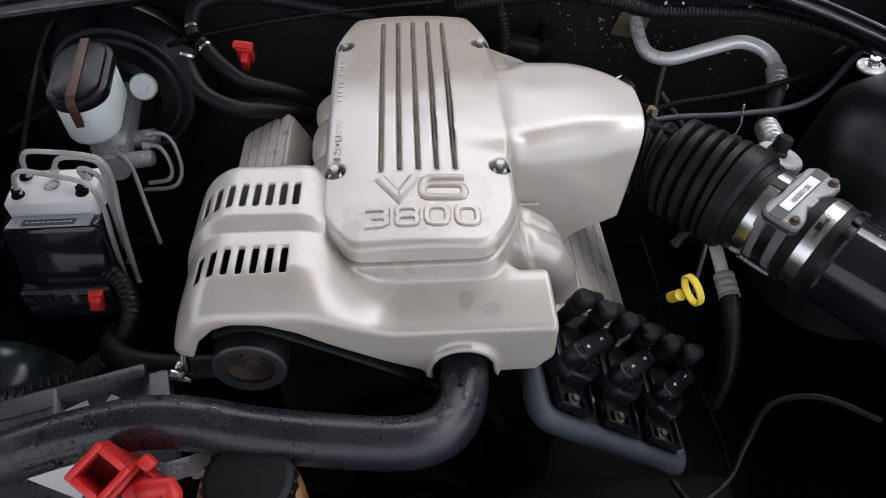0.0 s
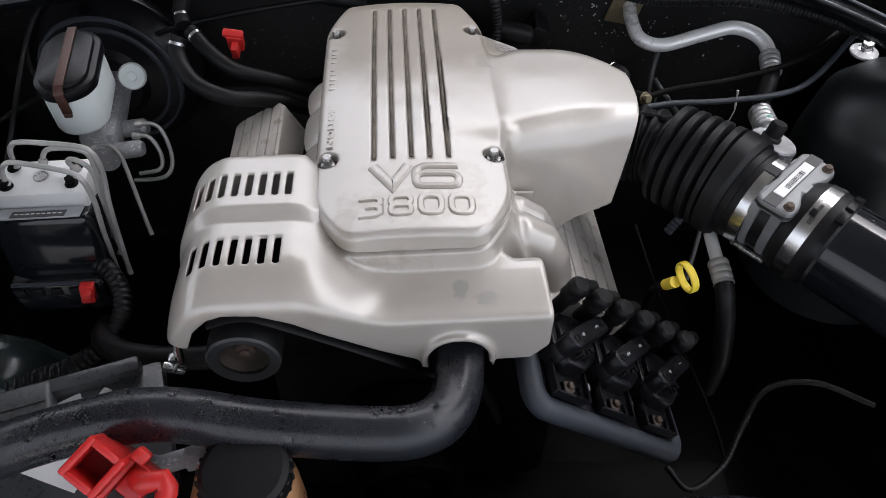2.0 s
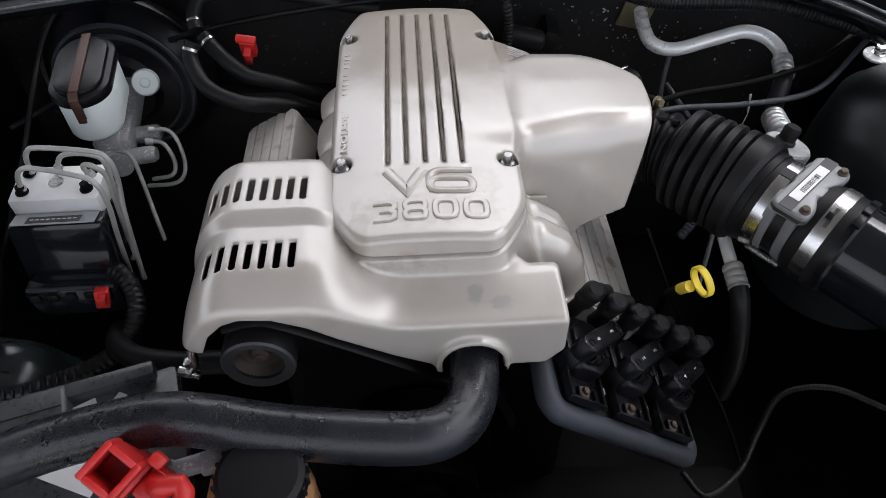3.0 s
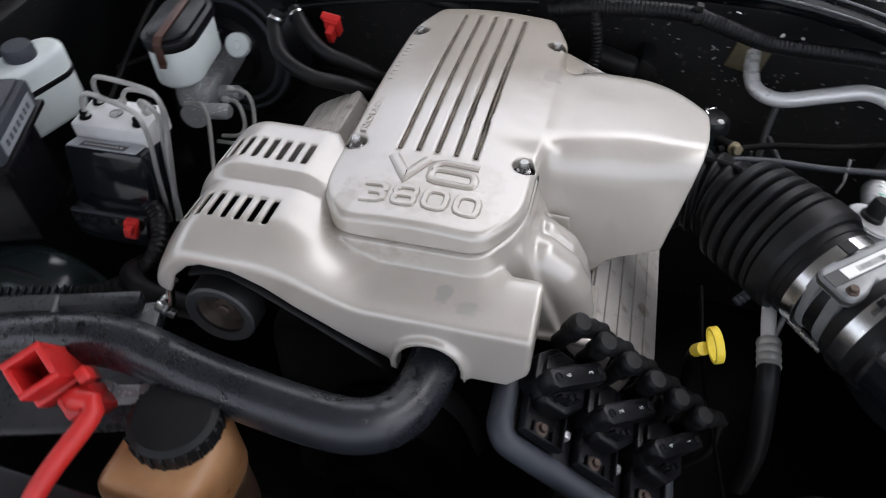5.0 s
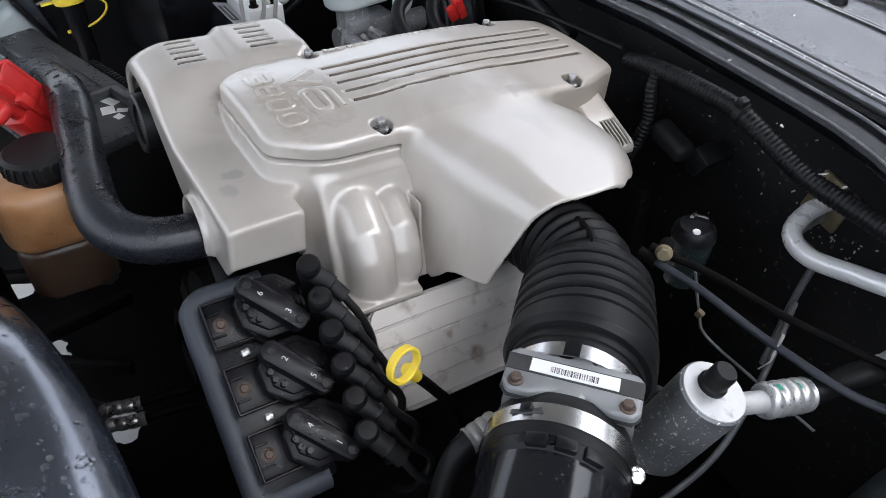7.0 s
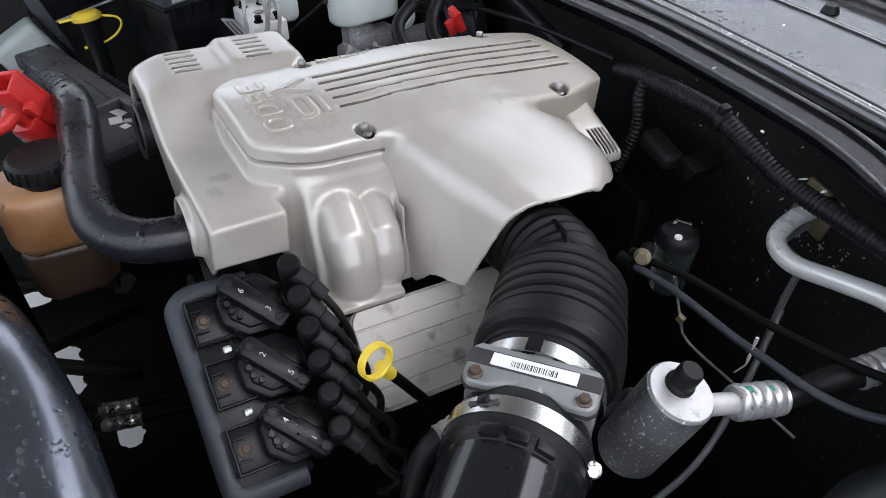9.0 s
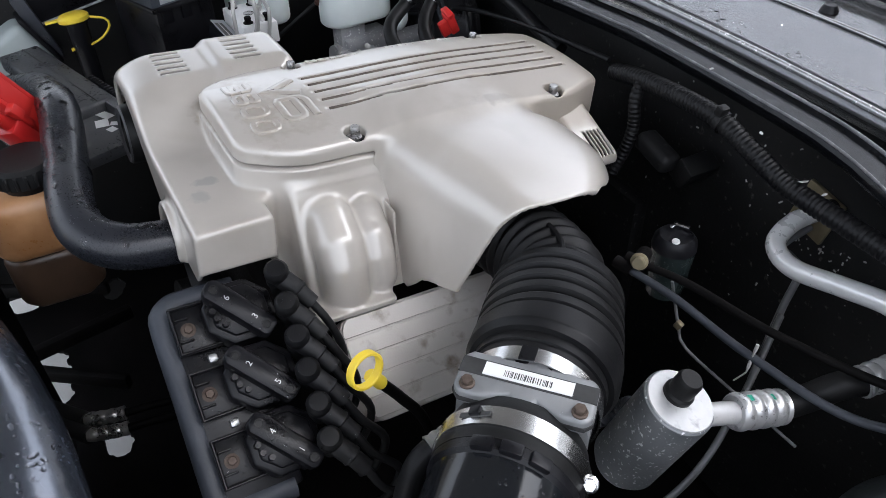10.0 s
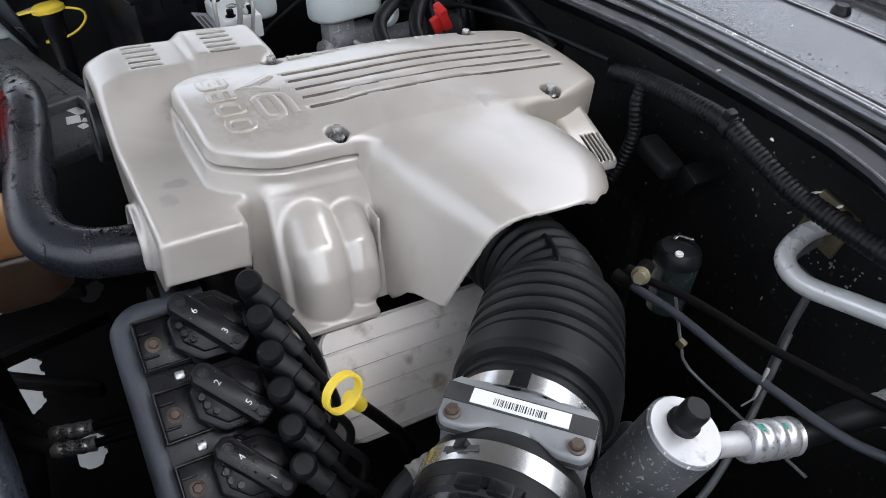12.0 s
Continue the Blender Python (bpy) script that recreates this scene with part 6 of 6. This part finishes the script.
part("tie", lathe([(0.0112, -0.004), (0.0128, -0.004), (0.0128, 0.004), (0.0112, 0.004), (0.0112, -0.004)], frame_on((0.210, 0.946, 0.9328), (1, 0.04, -0.2)), 24), "rubber_dull", loom)
part("tie_head", box((0.010, 0.012, 0.010), pose(0.210, 0.942, 0.9475, 0, 12, 0), 0.002), "rubber_dull", loom)
stud = thing("mounting_stud", (0.63, 0.905, 0.84), "bright mounting stud with a washer and nut", "bolt")
part("washer", lathe([(0, 0), (0.020, 0), (0.020, 0.003), (0.013, 0.006), (0, 0.006)], pose(0.632, 0.907, 0.842), 28), "alu", stud)
part("nut", hexbolt(pose(0.632, 0.907, 0.848), 0.009, 0.012, 0.011), "steel", stud)

for dx in (0.0, 0.028):
    ob = thing("oil_cooler_line", (-0.06 + dx, 0.22, 0.55), "dirty metal hose fitting low in the bay", "hose fitting", "cooler lines")
    part("hose", sweep([(-0.20 + dx, 0.13, 0.50), (-0.11 + dx, 0.18, 0.54), (-0.064 + dx, 0.215, 0.55)], 0.011, 14), "rubber_dull", ob)
    part("sleeve", sweep([(-0.066 + dx, 0.213, 0.55), (-0.058 + dx, 0.238, 0.55), (-0.053 + dx, 0.262, 0.55)], 0.0095, 16, 0.001, lambda d: 0.9 + 0.12 * abs(math.sin(math.pi * d / 0.014))), "bolt_steel", ob)
    part("line", sweep([(-0.053 + dx, 0.262, 0.55), (-0.047 + dx, 0.31, 0.55), (-0.03 + dx, 0.40, 0.54)], 0.006, 12), "dark", ob)

# ---------------------------------------------------------------- beyond the shroud: headlight and bracket
lamp_unit = thing("headlight", (-0.715, 0.25, 0.76), "dusty grey headlight housing behind the radiator shroud", "headlight")
part("housing", box((0.075, 0.092, 0.085), pose(-0.715, 0.250, 0.800, 27, 0, 6), 0.014, 4), "lamp_grey", lamp_unit)
part("rim", box((0.080, 0.008, 0.095), pose(-0.715, 0.294, 0.822, 27, 0, 6), 0.003), "plastic", lamp_unit)
bracket = thing("lamp_bracket", (-0.69, 0.36, 0.75), "black steel bracket beside the headlight", "bracket")
part("upright", box((0.014, 0.022, 0.115), pose(-0.700, 0.298, 0.838, 16, 0, 0), 0.003), "plastic_grey", bracket)
part("panel", box((0.010, 0.200, 0.090), pose(-0.712, 0.392, 0.905, 12, 0, 0), 0.003), "plastic", bracket)
part("edge", box((0.012, 0.150, 0.003), pose(-0.708, 0.372, 0.8555, 12, 0, 0), 0.001, 1), "label_grey", bracket, "pale lower edge")
part("bolt", hexbolt(pose(-0.693, 0.304, 0.818, 0, 90, 0), 0.006, 0.007, 0.009), "plastic_grey", bracket)

cowl_z = lambda x: 0.9695 - 0.05 * (x / 0.8) ** 2
part("cowl_trim", sweep([(x, 1.183 + 0.06 * x, cowl_z(x)) for x in np.linspace(-0.72, 0.72, 13)], 0.0026, 10, 0.02), "steel", car, "bright trim line along the windscreen edge")
wiper = thing("windscreen_wiper", (0.1, 1.28, 0.98), "black wiper arm resting along the windscreen edge", "wiper")
part("arm", sweep([(x, 1.268 + 0.05 * x, cowl_z(x) + 0.014) for x in np.linspace(-0.45, 0.62, 9)], 0.007, 10, 0.02, flat=0.6), "plastic", wiper)
part("blade", sweep([(x, 1.283 + 0.05 * x, cowl_z(x) + 0.010) for x in np.linspace(-0.40, 0.60, 9)], 0.004, 8, 0.02), "rubber_dull", wiper)

# small beads of rain on the coils, the cowl and the flow meter
dg = bpy.context.evaluated_depsgraph_get()


def scatter(name, area, top, count, size, parts, label):
    spots = []
    for k in range(count):
        x, y = random.uniform(area[0], area[1]), random.uniform(area[2], area[3])
        hit, p, n, _, ob, _ = scene.ray_cast(dg, Vector((x, y, top)), Vector((0, 0, -1)), distance=0.4)
        if hit and ob.name.split(".")[0] in parts:
            spots.append((p, n, size * random.uniform(0.5, 1.0) * (1 + 1.5 * random.random() ** 6)))
    return drops(name, spots, label)


random.seed(57)
scatter("coil_beads", (0.05, 0.34, 0.30, 0.50), 1.0, 900, 0.0009, ("bar", "body", "crown", "foot", "boot", "pin", "sleeve"), "tiny rain beads on the ignition coils")
scatter("cowl_beads", (-0.15, 0.55, 1.0, 1.10), 1.1, 1300, 0.0012, ("cowl_panel",), "rain beads along the front of the cowl panel")
scatter("meter_beads", (0.33, 0.50, 0.50, 0.76), 1.0, 350, 0.0009, ("electronics_box", "can", "pipe", "lip"), "tiny rain beads on the metal parts")
